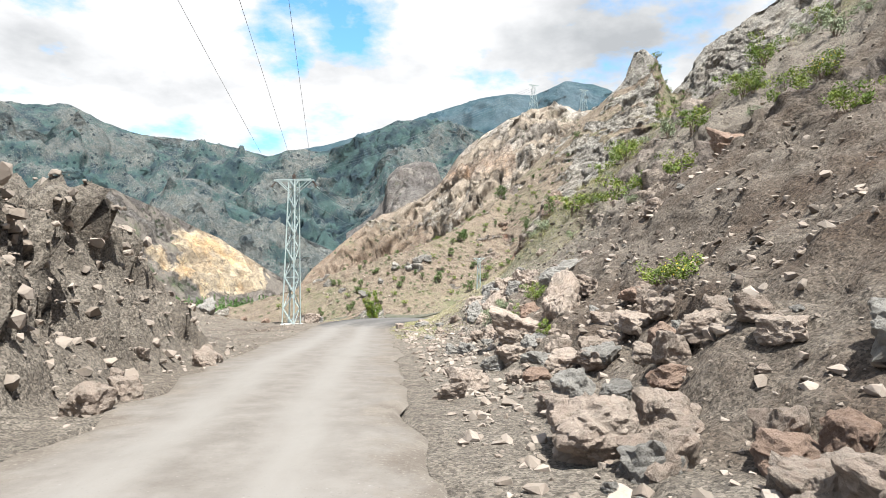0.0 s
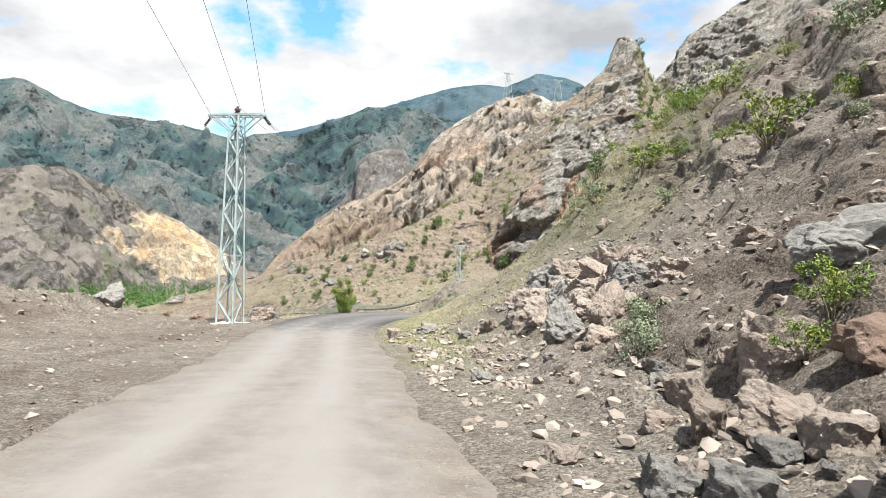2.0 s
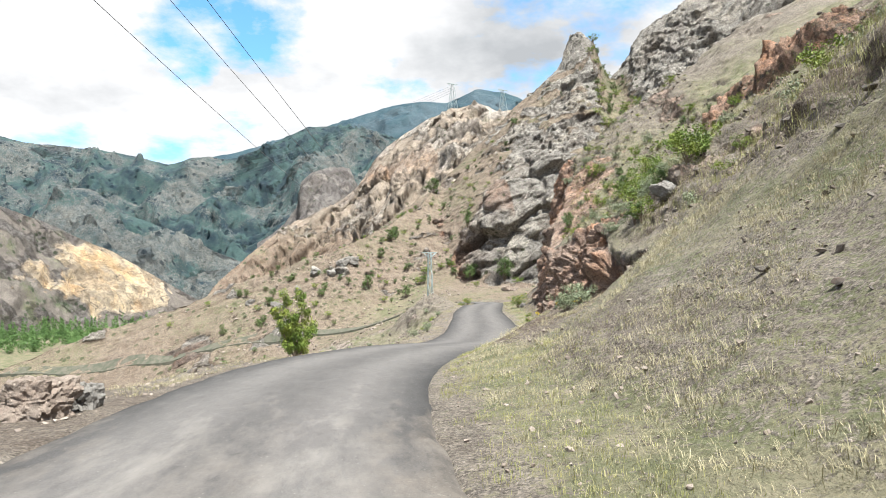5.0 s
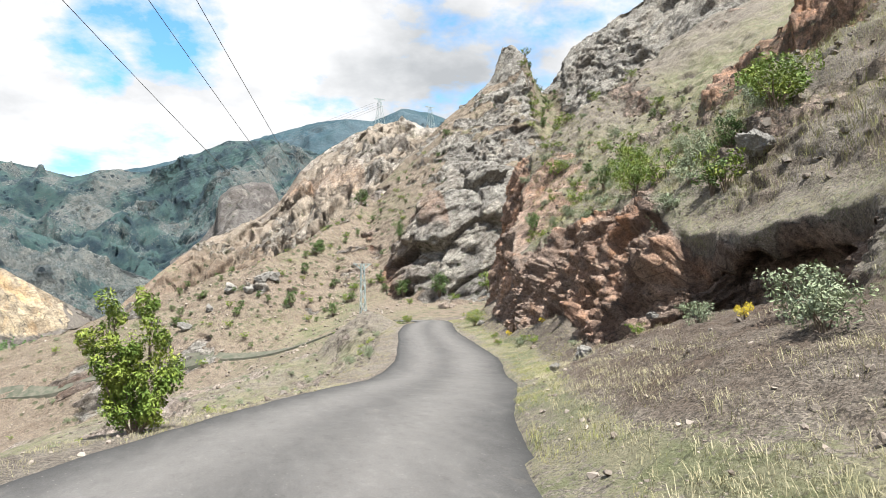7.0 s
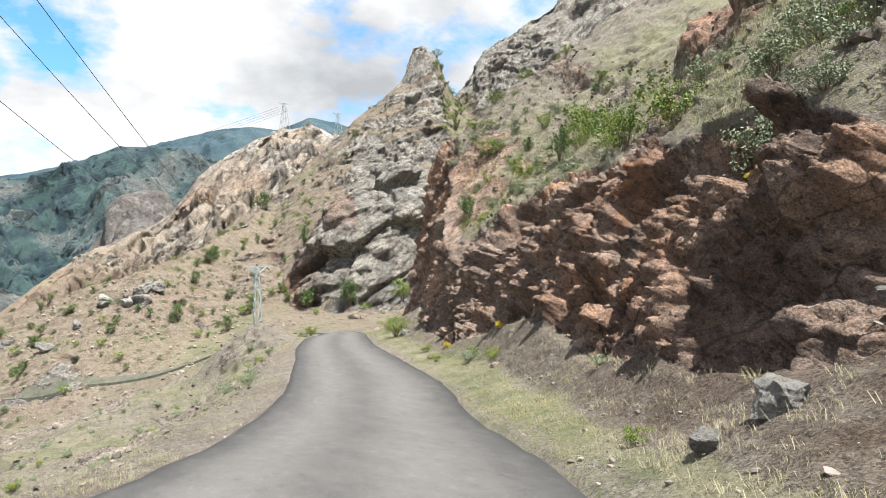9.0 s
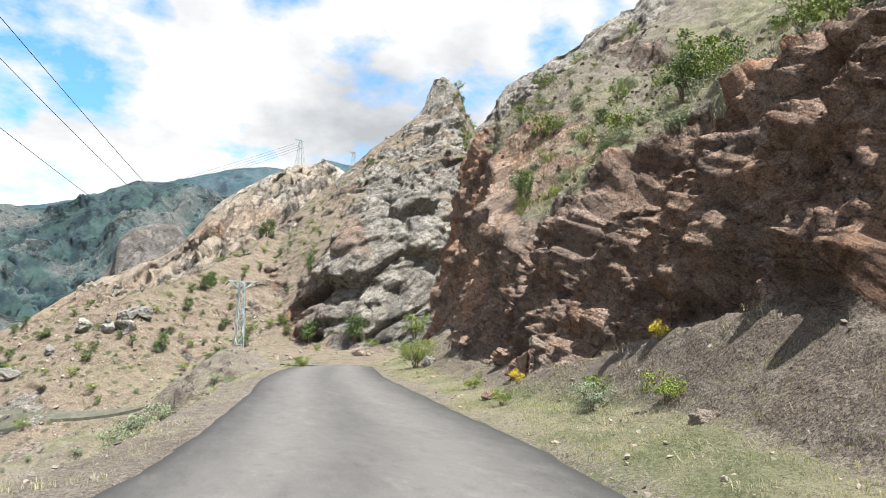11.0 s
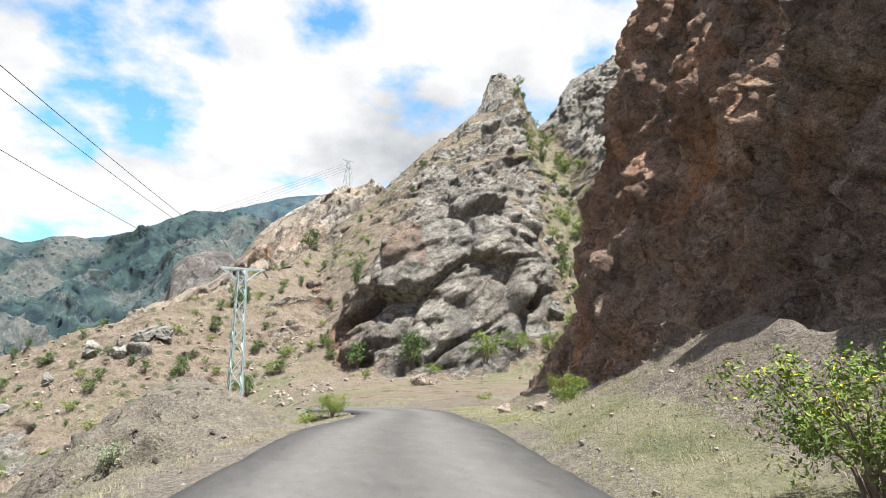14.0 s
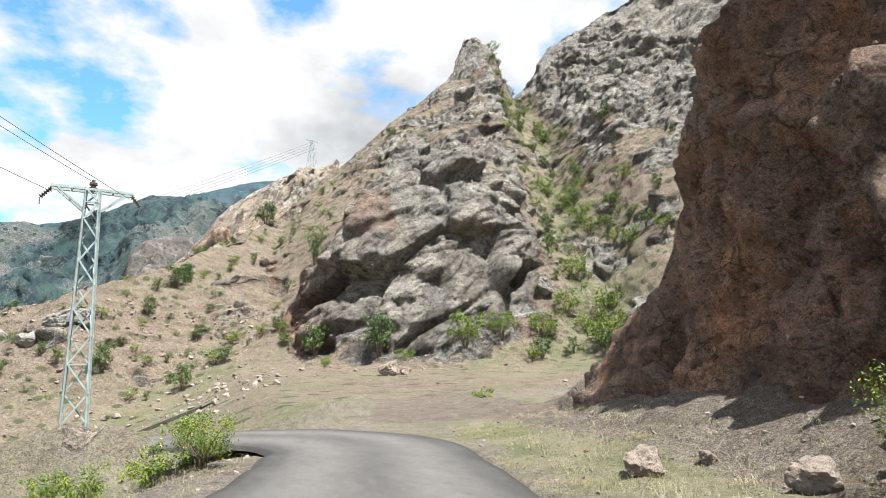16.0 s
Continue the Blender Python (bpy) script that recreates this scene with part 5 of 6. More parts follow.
for x, y, size, kind, tall in ((2.7, 14.1, 1.05, "pale", 1.15), (1.75, 14.3, 1.2, "pale", 0.75), (2.1, 17.3, 0.8, "pale", 1.0), (3.5, 14.7, 0.65, "pale", 1.0), (1.9, 12.6, 0.55, "grey", 1.0), (3.4, 18.2, 1.2, "grey", 0.9),
                               (1.35, 17.6, 0.55, "pale", 0.8), (1.55, 15.5, 0.5, "pale", 1.0), (2.3, 16.2, 0.6, "red", 0.9), (2.5, 25.2, 1.25, "pale", 0.9), (2.1, 24.3, 0.9, "pale", 0.9), (1.9, 26.2, 0.95, "grey", 1.0), (1.4, 12.9, 0.5, "pale", 0.8), (2.9, 23.6, 1.0, "grey", 1.0)):
    put_boulder(x, y, size, kind, tall, sink=0.16)
# the heaped outcrop of big blocks further along the bank
for k in range(30):
    put_boulder(1.6 + _pick.uniform(0, 2.4), 21.5 + _pick.uniform(0, 8.0), _pick.uniform(0.4, 1.15), "grey" if k % 4 == 1 else "pale", _pick.uniform(0.7, 1.2), sink=0.2)
for k in range(30):
    put_boulder(1.3 + _pick.uniform(0, 2.6), 2.6 + _pick.uniform(0, 9.0), _pick.uniform(0.28, 0.62), "red" if k % 6 == 1 else ("grey" if k % 4 == 1 else "pale"), _pick.uniform(0.7, 1.1))
slab = put_boulder(2.55, 4.6, 0.34, "pale", 1.7)
for k in range(16):
    put_boulder(-19.0 + _pick.uniform(-3.5, 4.0), 43 + _pick.uniform(-3, 4), _pick.uniform(0.5, 1.5), "grey" if k % 3 else "pale")
for k in range(10):
    put_boulder(-4.3 - _pick.uniform(0, 1.6), 2.5 + 1.25 * k + _pick.uniform(-0.4, 0.4), _pick.uniform(0.18, 0.55))
for x, y, size in ((29.2, 166, 2.1), (31, 166.5, 1.2), (-15.6, 205.5, 3.2), (-25, 196, 2.6), (-20, 199, 1.8), (-33, 203, 2.4), (-11, 202, 2.6), (61, 188, 2.6), (-8.5, 205, 3.6), (-5.0, 206, 3.2)):
    put_boulder(x, y, size, "pale" if y < 170 else "grey", grid=_flat_hill)


def spots_where(weight, count, rng):
    w = weight.ravel().astype(float)
    w = w / w.sum()
    return rng.choice(len(w), size=count, p=w)


cell_area = np.linalg.norm(np.cross(np.gradient(LAND["p"], axis=0), np.gradient(LAND["p"], axis=1)), axis=-1)
yy_land = LAND["p"][..., 1]
near_y = (yy_land > -3) & (yy_land < 121)
_rng2 = np.random.RandomState(12)
steep_ok = LAND["n"][..., 2] > 0.45

# loose larger stones, one by one
loose = cell_area * near_y * steep_ok * (~LAND["left"]) * (LAND["out"] > 0.7) * (LAND["out"] < 9) * np.where(yy_land < 17, 1.0, np.where(yy_land < 33, 0.45, 0.10)) * (yy_land > 2) * np.exp(-LAND["out"] / 5)
for k in spots_where(loose, 130, _rng2):
    x, y, z = _flat_land[k]
    size = 0.14 + 0.55 * _rng2.rand() ** 2.4
    kind = "pale" if _rng2.rand() < 0.62 else ("grey" if y < 40 or _rng2.rand() < 0.5 else "red")
    ob = new("boulder", PEBBLES[kind][_rng2.randint(len(PEBBLES[kind]))])
    ob.matrix_basis = pose(x, y, z + 0.04 * size, *_rng2.uniform(-25, 25, 2), _rng2.uniform(0, 360)) @ Matrix.Diagonal((size, size, size * 0.9, 1))
    tagged(ob, STONE_LABEL[kind], "boulder", "fallen boulders")


def scatter_stones(name, label, idx, low, high, power, material, seed, grid=None):
    """Many small stones in one mesh."""
    rng = np.random.RandomState(seed)
    protos = []
    for k in range(12):
        bm = hull_mesh(stone_points(rng, 15, rng.uniform(0.55, 0.9)))
        bm.verts.ensure_lookup_table()
        protos.append((np.array([v.co[:] for v in bm.verts]), np.array([[v.index for v in f.verts] for f in bm.faces])))
        bm.free()
    verts, faces, base = [], [], 0
    which = rng.randint(12, size=len(idx))
    for k in range(12):
        sel = idx[which == k]
        if not len(sel):
            continue
        pv, pf = protos[k]
        n = len(sel)
        ang = rng.uniform(0, 2 * math.pi, n)
        size = low + (high - low) * rng.rand(n) ** power
        c, s = np.cos(ang)[:, None], np.sin(ang)[:, None]
        tip = rng.normal(0, 0.5, (n, 1))
        ux, uz = pv[None, :, 0] * np.cos(tip) - pv[None, :, 2] * np.sin(tip), pv[None, :, 0] * np.sin(tip) + pv[None, :, 2] * np.cos(tip)
        wide = rng.uniform(0.65, 1.1, (n, 1))
        x = (ux * c - wide * pv[None, :, 1] * s) * size[:, None]
        y = (ux * s + wide * pv[None, :, 1] * c) * size[:, None]
        z = uz * size[:, None] * rng.uniform(0.6, 1.05, (n, 1))
        at = (_flat_land if grid is None else grid)[sel] + rng.uniform(-0.1, 0.1, (n, 3)) * np.array([1, 1, 0])
        v = np.stack([x + at[:, 0:1], y + at[:, 1:2], z + at[:, 2:3] + 0.04 * size[:, None]], -1)
        verts.append(v.reshape(-1, 3))
        faces.append((pf[None] + base + (np.arange(n) * len(pv))[:, None, None]).reshape(-1, 3))
        base += n * len(pv)
    me = mesh_from(name, np.concatenate(verts), np.concatenate(faces), False)
    me.materials.append(material)
    return tagged(new(name, me), label, "stones", kind="stuff")


def rubble_material(name, a, b, c):
    a, b, c = (tuple(0.73 * v for v in q) for q in (a, b, c))
    n = Nodes(name)
    tone = n.mix(n.island(), a, b)
    tone = n.mix(n.range(n.noise(5, 5, 0.65), 0.42, 0.62, 0, 0.6), tone, c)
    return n.done(tone, 0.92, n.bump(n.noise(24, 5, 0.7), 0.6, 0.02))


MAT_RUBBLE = rubble_material("rubble", (0.17, 0.142, 0.12), (0.43, 0.365, 0.315), (0.29, 0.23, 0.19))
MAT_RUBBLE_DARK = rubble_material("dark_rubble", (0.09, 0.08, 0.072), (0.22, 0.195, 0.17), (0.15, 0.10, 0.075))
right = (~LAND["left"]) & near_y
w = cell_area * right * steep_ok * (LAND["out"] > 0.35) * (LAND["out"] < 13) * (yy_land < 33) * np.exp(-LAND["out"] / 6)
scatter_stones("scree_stones", "loose pale rubble of a rockfall", spots_where(w, 9500, _rng2), 0.035, 0.30, 4.0, MAT_RUBBLE, 31)
w = cell_area * right * (LAND["n"][..., 2] > 0.3) * (LAND["out"] > 4) * (LAND["out"] < 26) * (yy_land < 40)
scatter_stones("slope_stones", "brown rubble over the eroded slope", spots_where(w, 6500, _rng2), 0.035, 0.28, 4.5, MAT_RUBBLE_DARK, 32)
w = cell_area * right * steep_ok * (LAND["out"] > 0.1) * (LAND["out"] < 8) * (yy_land > 28) * np.exp(-LAND["out"] / 4)
scatter_stones("verge_stones", "small stones along the grass verge and under the cliff", spots_where(w, 6500, _rng2), 0.02, 0.15, 5.0, MAT_RUBBLE, 33)
w = cell_area * LAND["left"] * near_y * (LAND["out"] > 0.05) * (LAND["out"] < 14) * np.where(yy_land < 46, 1.0, 0.5) * np.exp(-LAND["out"] / 9)
scatter_stones("yard_stones", "gravel and clods on the bare yard beside the road", spots_where(w, 7500, _rng2), 0.02, 0.20, 4.5, MAT_RUBBLE, 34)
w = cell_area * right * (LAND["n"][..., 2] > 0.3) * (LAND["up"] > 0.3) * (LAND["out"] < 26) * (yy_land > 30)
scatter_stones("upper_stones", "brown stones over the slope above the cliff", spots_where(w, 5000, _rng2), 0.06, 0.6, 4.0, MAT_RUBBLE_DARK, 36)
w = cell_area * LAND["left"] * near_y * (LAND["out"] > 1.5) * (LAND["out"] < 30) * (yy_land > 42)
scatter_stones("outer_slope_stones", "stones over the slope below the road", spots_where(w, 5000, _rng2), 0.05, 0.55, 4.0, MAT_RUBBLE_DARK, 37)
w = cell_area * LAND["left"] * near_y * LAND["heap"]
scatter_stones("heap_stones", "broken rock over the spoil heap", spots_where(w, 5000, _rng2), 0.05, 0.42, 3.2, MAT_RUBBLE, 35)


# ---- plants ----
def blades(name, label, idx, height, spread, count, material, seed, lean=0.6):
    """Tufts of grass in one mesh: each blade a narrow bent leaf of two triangles and a quad."""
    rng = np.random.RandomState(seed)
    n = len(idx) * count
    root = np.repeat(_flat_land[idx], count, 0)
    scale = np.repeat(rng.uniform(0.5, 1.25, len(idx)), count)
    a = rng.uniform(0, 2 * math.pi, n)
    r = spread * np.sqrt(rng.rand(n)) * scale
    root = root + np.stack([np.cos(a) * r, np.sin(a) * r, np.full(n, -0.02)], 1)
    h = height * scale * rng.uniform(0.55, 1.15, n)
    b = a + rng.normal(0, 0.7, n)
    out = lean * rng.uniform(0.2, 1.2, n)
    dirn = np.stack([np.cos(b), np.sin(b), np.zeros(n)], 1)
    side = np.stack([-np.sin(b), np.cos(b), np.zeros(n)], 1) * (0.0018 + 0.007 * height) * rng.uniform(0.6, 1.3, (n, 1))
    mid = root + dirn * (0.35 * out * h)[:, None] + np.array([0, 0, 1.0]) * (0.62 * h)[:, None]
    tip = root + dirn * (1.0 * out * h)[:, None] + np.array([0, 0, 1.0]) * (h * np.sqrt(np.clip(1.05 - 0.5 * out * out, 0.15, 1)))[:, None]
    v = np.stack([root - side, root + side, mid + 0.7 * side, mid - 0.7 * side, tip], 1).reshape(-1, 3)
    k = np.arange(n)[:, None] * 5
    f = np.concatenate([k + [0, 1, 2], k + [0, 2, 3], k + [3, 2, 4]])
    me = mesh_from(name, v, f, False)
    me.materials.append(material)
    return tagged(new(name, me), label, "grass", kind="stuff")


patch = fbm(LAND["p"] / 2.2 + 70, 3)
open_land = LAND["n"][..., 2] > 0.55
w = cell_area * right * open_land * (LAND["out"] > 0.06) * (LAND["out"] < np.where((yy_land > 44) & (yy_land < 64), 1.25, 3.4)) * (yy_land > 22) * (1 - LAND["cliff"]) * step(-0.15, 0.25, patch) * np.exp(-LAND["out"] / 3.5)
blades("verge_grass", "short yellow-green grass on the verge", spots_where(w, 7500, _rng2), 0.085, 0.14, 9, MAT_BLADE, 41)
w = cell_area * right * open_land * (LAND["out"] > 0.6) * (LAND["out"] < 9) * (yy_land > 24) * (1 - LAND["cliff"]) * step(-0.1, 0.3, -patch) * np.where((yy_land > 47) & (yy_land < 60) & (LAND["out"] > 2.0), 0.3, np.where((yy_land > 30) & (yy_land < 47), 3.0, 1.0))
blades("dry_grass", "dry straw-coloured grass tufts on the bank", spots_where(w, 5200, _rng2), 0.14, 0.20, 14, MAT_STRAW, 42, 1.4)
w = cell_area * right * open_land * (LAND["out"] > 0.7) * (LAND["out"] < 2.8) * (yy_land > 34) * (yy_land < 66) * (1 - LAND["cliff"])
blades("bent_straw", "pale dry grass bent over along the verge", spots_where(w, 450, _rng2), 0.13, 0.22, 18, MAT_STRAW, 47, 1.5)
w = cell_area * right * (LAND["up"] > 0.5) * (LAND["out"] < 26) * (yy_land > 34) * np.where(LAND["out"] < 16, 1.0, 0.5) * (1 - LAND["crags"]) * (1 - LAND["cliff"])
blades("slope_grass", "grey-green grass on the slope above the cliff", spots_where(w, 7000, _rng2), 0.32, 0.34, 12, MAT_BLADE, 43, 0.9)
blades("slope_straw", "pale dry grass on the slope above the cliff", spots_where(w, 4200, _rng2), 0.36, 0.28, 12, MAT_STRAW, 44, 0.9)
w = cell_area * LAND["left"] * open_land * near_y * (LAND["out"] > 0.25) * (LAND["out"] < 16) * (yy_land > 40) * step(-0.25, 0.2, patch) * np.exp(-LAND["out"] / 5)
blades("left_verge_straw", "dry pale grass along the road's outer edge", spots_where(w, 4600, _rng2), 0.12, 0.14, 10, MAT_STRAW, 45, 1.1)
blades("left_verge_grass", "low green herbs along the road's outer edge", spots_where(w, 2200, _rng2), 0.10, 0.16, 9, MAT_BLADE, 46)


def tube(bm, points, radii, sides=5):
    rings = []
    for k, (q, r) in enumerate(zip(points, radii)):
        q = Vector(q)
        d = (Vector(points[min(k + 1, len(points) - 1)]) - Vector(points[max(k - 1, 0)])).normalized()
        m = d.to_track_quat("Z", "Y").to_matrix()
        rings.append([bm.verts.new(q + m @ Vector((r * math.cos(2 * math.pi * i / sides), r * math.sin(2 * math.pi * i / sides), 0))) for i in range(sides)])
    for a, b in zip(rings[:-1], rings[1:]):
        for i in range(sides):
            bm.faces.new((a[i], a[(i + 1) % sides], b[(i + 1) % sides], b[i]))


def leaf_crown(centres, sizes, count, leaf, rng, up=0.3):
    """Vertices and faces of folded leaves massed round the given centres."""
    which = rng.randint(len(centres), size=count)
    d = rng.normal(size=(count, 3))
    d /= np.linalg.norm(d, axis=1)[:, None]
    at = centres[which] + d * sizes[which][:, None] * rng.uniform(0.35, 1.0, (count, 1)) ** 0.5
    n = d + rng.normal(0, 0.6, (count, 3)) + np.array([0, 0, up])
    n /= np.linalg.norm(n, axis=1)[:, None]
    t = np.cross(n, rng.normal(size=(count, 3)))
    t /= np.linalg.norm(t, axis=1)[:, None]
    b = np.cross(n, t)
    s = leaf * rng.uniform(0.6, 1.3, (count, 1))
    v = np.stack([at - t * s, at + b * 0.42 * s + n * 0.12 * s, at + t * s, at - b * 0.42 * s + n * 0.12 * s], 1).reshape(-1, 3)
    k = np.arange(count)[:, None] * 4
    return v, np.concatenate([k + [0, 1, 2], k + [0, 2, 3]])


def build_bush(name, label, category, width, height, stems, clumps, leaves, leaf, material, seed, bloom=None, upright=0.0, group=""):
    """A shrub: woody stems from one foot, and a broken crown of leaves in clumps."""
    rng = np.random.RandomState(seed)
    ob = tagged(new(name), label, category, group)
    tips = []
    for k in range(stems):
        a = 2 * math.pi * (k + rng.rand()) / stems
        r = width * 0.5 * rng.uniform(0.3, 0.95) * (1 - 0.55 * upright)
        h = height * rng.uniform(0.6, 0.98)
        pts = [(0.03 * math.cos(a), 0.03 * math.sin(a), -0.1)]
        for f in (0.3, 0.6, 1.0):
            pts.append((r * f**1.3 * math.cos(a) + rng.normal(0, 0.03 * width), r * f**1.3 * math.sin(a) + rng.normal(0, 0.03 * width), h * f))
        tips += [pts[2], pts[3]]
        bm = bmesh.new()
        tube(bm, pts, [0.022 * height, 0.016 * height, 0.011 * height, 0.004 * height])
        part("stem", bm, MAT_BARK, ob)
    centres = np.array(tips)[rng.randint(len(tips), size=clumps)] + rng.normal(0, 0.13, (clumps, 3)) * np.array([width, width, 0.7 * height])
    centres[:, 2] = np.clip(centres[:, 2], 0.12 * height, height * 0.93)
    sizes = rng.uniform(0.09, 0.20, clumps) * (width + height) * 0.5
    v, f = leaf_crown(centres, sizes, leaves, leaf, rng)
    me = mesh_from("foliage", v, f, False)
    me.materials.append(material)
    crown = new("foliage", me)
    crown.parent = ob
    if bloom:
        top = centres[centres[:, 2] > np.median(centres[:, 2])]
        v, f = leaf_crown(top, sizes[:len(top)] * 1.12, leaves // 18, leaf * 0.7, rng, 1.0)
        me = mesh_from("bloom", v, f, False)
        me.materials.append(MAT_YELLOW)
        fl = new("bloom", me)
        fl.parent = ob
        tagged(fl, "small yellow flowers", kind="stuff")
    return ob


# the two-stemmed sapling at the road's edge
def build_sapling():
    rng = np.random.RandomState(3)
    ob = tagged(new("sapling_tree"), "young bushy tree with fresh yellow-green leaves", "tree")
    centres, sizes = [], []
    for lean, top, wide in ((-0.42, 2.45, 0.42), (0.36, 2.55, 0.50), (-0.1, 1.6, 0.50), (0.75, 1.15, 0.40), (-0.85, 1.75, 0.30)):
        pts = [(0, 0, -0.15)] + [(lean * f**0.8 + rng.normal(0, 0.03), rng.normal(0, 0.08), top * f) for f in (0.25, 0.5, 0.75, 1.0)]
        bm = bmesh.new()
        tube(bm, pts, [0.045, 0.035, 0.026, 0.016, 0.005], 6)
        part("trunk", bm, MAT_BARK, ob)
        for k in range(9):
            f = 0.10 + 0.88 * k / 8
            a = rng.uniform(0, 2 * math.pi)
            q = np.array([lean * f**0.8, 0, top * f])
            reach = wide * (1.05 - 0.62 * f) * rng.uniform(0.6, 1.1)
            e = q + np.array([math.cos(a) * reach, math.sin(a) * reach, 0.18 + 0.1 * rng.rand()])
            bm = bmesh.new()
            tube(bm, [tuple(q), tuple((q + e) / 2 + np.array([0, 0, 0.03])), tuple(e)], [0.012, 0.008, 0.003], 4)
            part("branch", bm, MAT_BARK, ob)
            for g in (0.35, 0.65, 1.0):
                centres.append(q + (e - q) * g + rng.normal(0, 0.04, 3))
                sizes.append(0.12 + 0.07 * rng.rand())
        centres.append(np.array([lean, 0, top - 0.05]))
        sizes.append(0.11)
    v, f = leaf_crown(np.array(centres), np.array(sizes) * 1.15, 12000, 0.045, rng)
    me = mesh_from("foliage", v, f, False)
    me.materials.append(MAT_LEAF)
    crown = new("foliage", me)
    crown.parent = ob
    return ob


sapling = build_sapling()
sapling.matrix_basis = pose(-6.1, 53.9, land_at(-6.1, 53.9)[2] - 0.02, 0, 0, 12) @ Matrix.Diagonal((0.88, 0.88, 0.90, 1))

KINDS = {
    "green": build_bush("bush", "leafy green bush on the rocky slope", "bush", 1.0, 0.95, 7, 30, 1500, 0.036, MAT_LEAF, 101, group="hill bushes"),
    "dark": build_bush("bush", "dark green bush on the rocky hillside", "bush", 1.0, 1.05, 7, 30, 1500, 0.038, MAT_LEAF_DARK, 102, group="hill bushes"),
    "grey": build_bush("bush", "low grey-green wormwood shrub on the bank", "bush", 1.0, 0.6, 9, 34, 1500, 0.031, MAT_LEAF_GREY, 103, group="hill bushes"),
    "yellow": build_bush("flowering_bush", "low green bush with small yellow flowers", "bush", 1.0, 0.65, 8, 30, 1400, 0.031, MAT_LEAF, 104, True, group="flowering bushes"),
    "thick": build_bush("flowering_bush", "dense green roadside bush with a few yellow flowers", "bush", 1.0, 0.8, 10, 60, 5200, 0.019, MAT_LEAF, 107, True, group="flowering bushes"),
    "bloom": build_bush("flowering_plant", "bright yellow flowering tuft at the rock foot", "plant", 1.0, 0.8, 7, 22, 1200, 0.030, MAT_YELLOW, 105, group="flowering bushes"),
    "juniper": build_bush("juniper", "dense dark conical juniper on the hillside", "bush", 0.9, 1.2, 5, 44, 1600, 0.032, MAT_LEAF_DARK, 106, upright=0.7, group="hill bushes"),
}
_used = set()


def plant(kind, x, y, size, grid=None, tall=1.0):
    g = land_at(x, y, grid)
    m = pose(x, y, g[2] - 0.03 * size, 0, 0, _pick.uniform(0, 360))
    ob = KINDS[kind]
    sx = size * _pick.uniform(0.9, 1.1)
    if kind not in _used:
        _used.add(kind)
    else:
        ob = copy_thing(ob, m)
    ob.matrix_basis = m @ Matrix.Diagonal((sx, size * _pick.uniform(0.9, 1.1), size * tall * _pick.uniform(0.85, 1.15), 1))
    return ob


def kind_arrays(kind, keep, rng):
    """Vertices, triangles and material slots of a bush, thinned to part of its leaves."""
    vs, fs, ms, base = [], [], [], 0
    for ch in KINDS[kind].children:
        me = ch.data
        v = np.zeros(len(me.vertices) * 3, np.float32)
        me.vertices.foreach_get("co", v)
        v = v.reshape(-1, 3)
        if ch.name.startswith("stem"):
            f = np.array([q for pl in me.polygons for q in (tuple(pl.vertices)[:3], (pl.vertices[0], pl.vertices[2], pl.vertices[3]))])
            m = 0
        else:
            n = len(v) // 4
            sel = rng.rand(n) < keep
            q = v.reshape(n, 4, 3)[sel]
            mid = q.mean(1, keepdims=True)
            v = (mid + (q - mid) / math.sqrt(keep) * 0.9).reshape(-1, 3)
            k = np.arange(len(q))[:, None] * 4
            f = np.concatenate([k + [0, 1, 2], k + [0, 2, 3]])
            m = 2 if ch.name.startswith("bloom") else 1
        vs.append(v)
        fs.append(f + base)
        ms.append(np.full(len(f), m))
        base += len(v)
    return np.concatenate(vs), np.concatenate(fs), np.concatenate(ms)


def scrub(name, label, kind, spots, keep):
    """Many bushes of one kind in one mesh: spots are (ground point, size)."""
    rng = np.random.RandomState(len(spots))
    v0, f0, m0 = kind_arrays(kind, keep, rng)
    vs, fs, ms = [], [], []
    for k, (at, size) in enumerate(spots):
        a = rng.uniform(0, 2 * math.pi)
        turn = np.array([[math.cos(a), math.sin(a), 0], [-math.sin(a), math.cos(a), 0], [0, 0, 1]])
        vs.append(v0 @ turn * size * rng.uniform(0.85, 1.15, 3) + np.asarray(at) - np.array([0, 0, 0.03 * size]))
        fs.append(f0 + k * len(v0))
        ms.append(m0)
    me = mesh_from(name, np.concatenate(vs), np.concatenate(fs), False)
    leaf = [c for c in KINDS[kind].children if c.name.startswith("foliage")][0].data.materials[0]
    for m in (MAT_BARK, leaf, MAT_YELLOW):
        me.materials.append(m)
    me.polygons.foreach_set("material_index", np.concatenate(ms).astype(np.int32))
    return tagged(new(name, me), label, "bushes", kind="stuff")


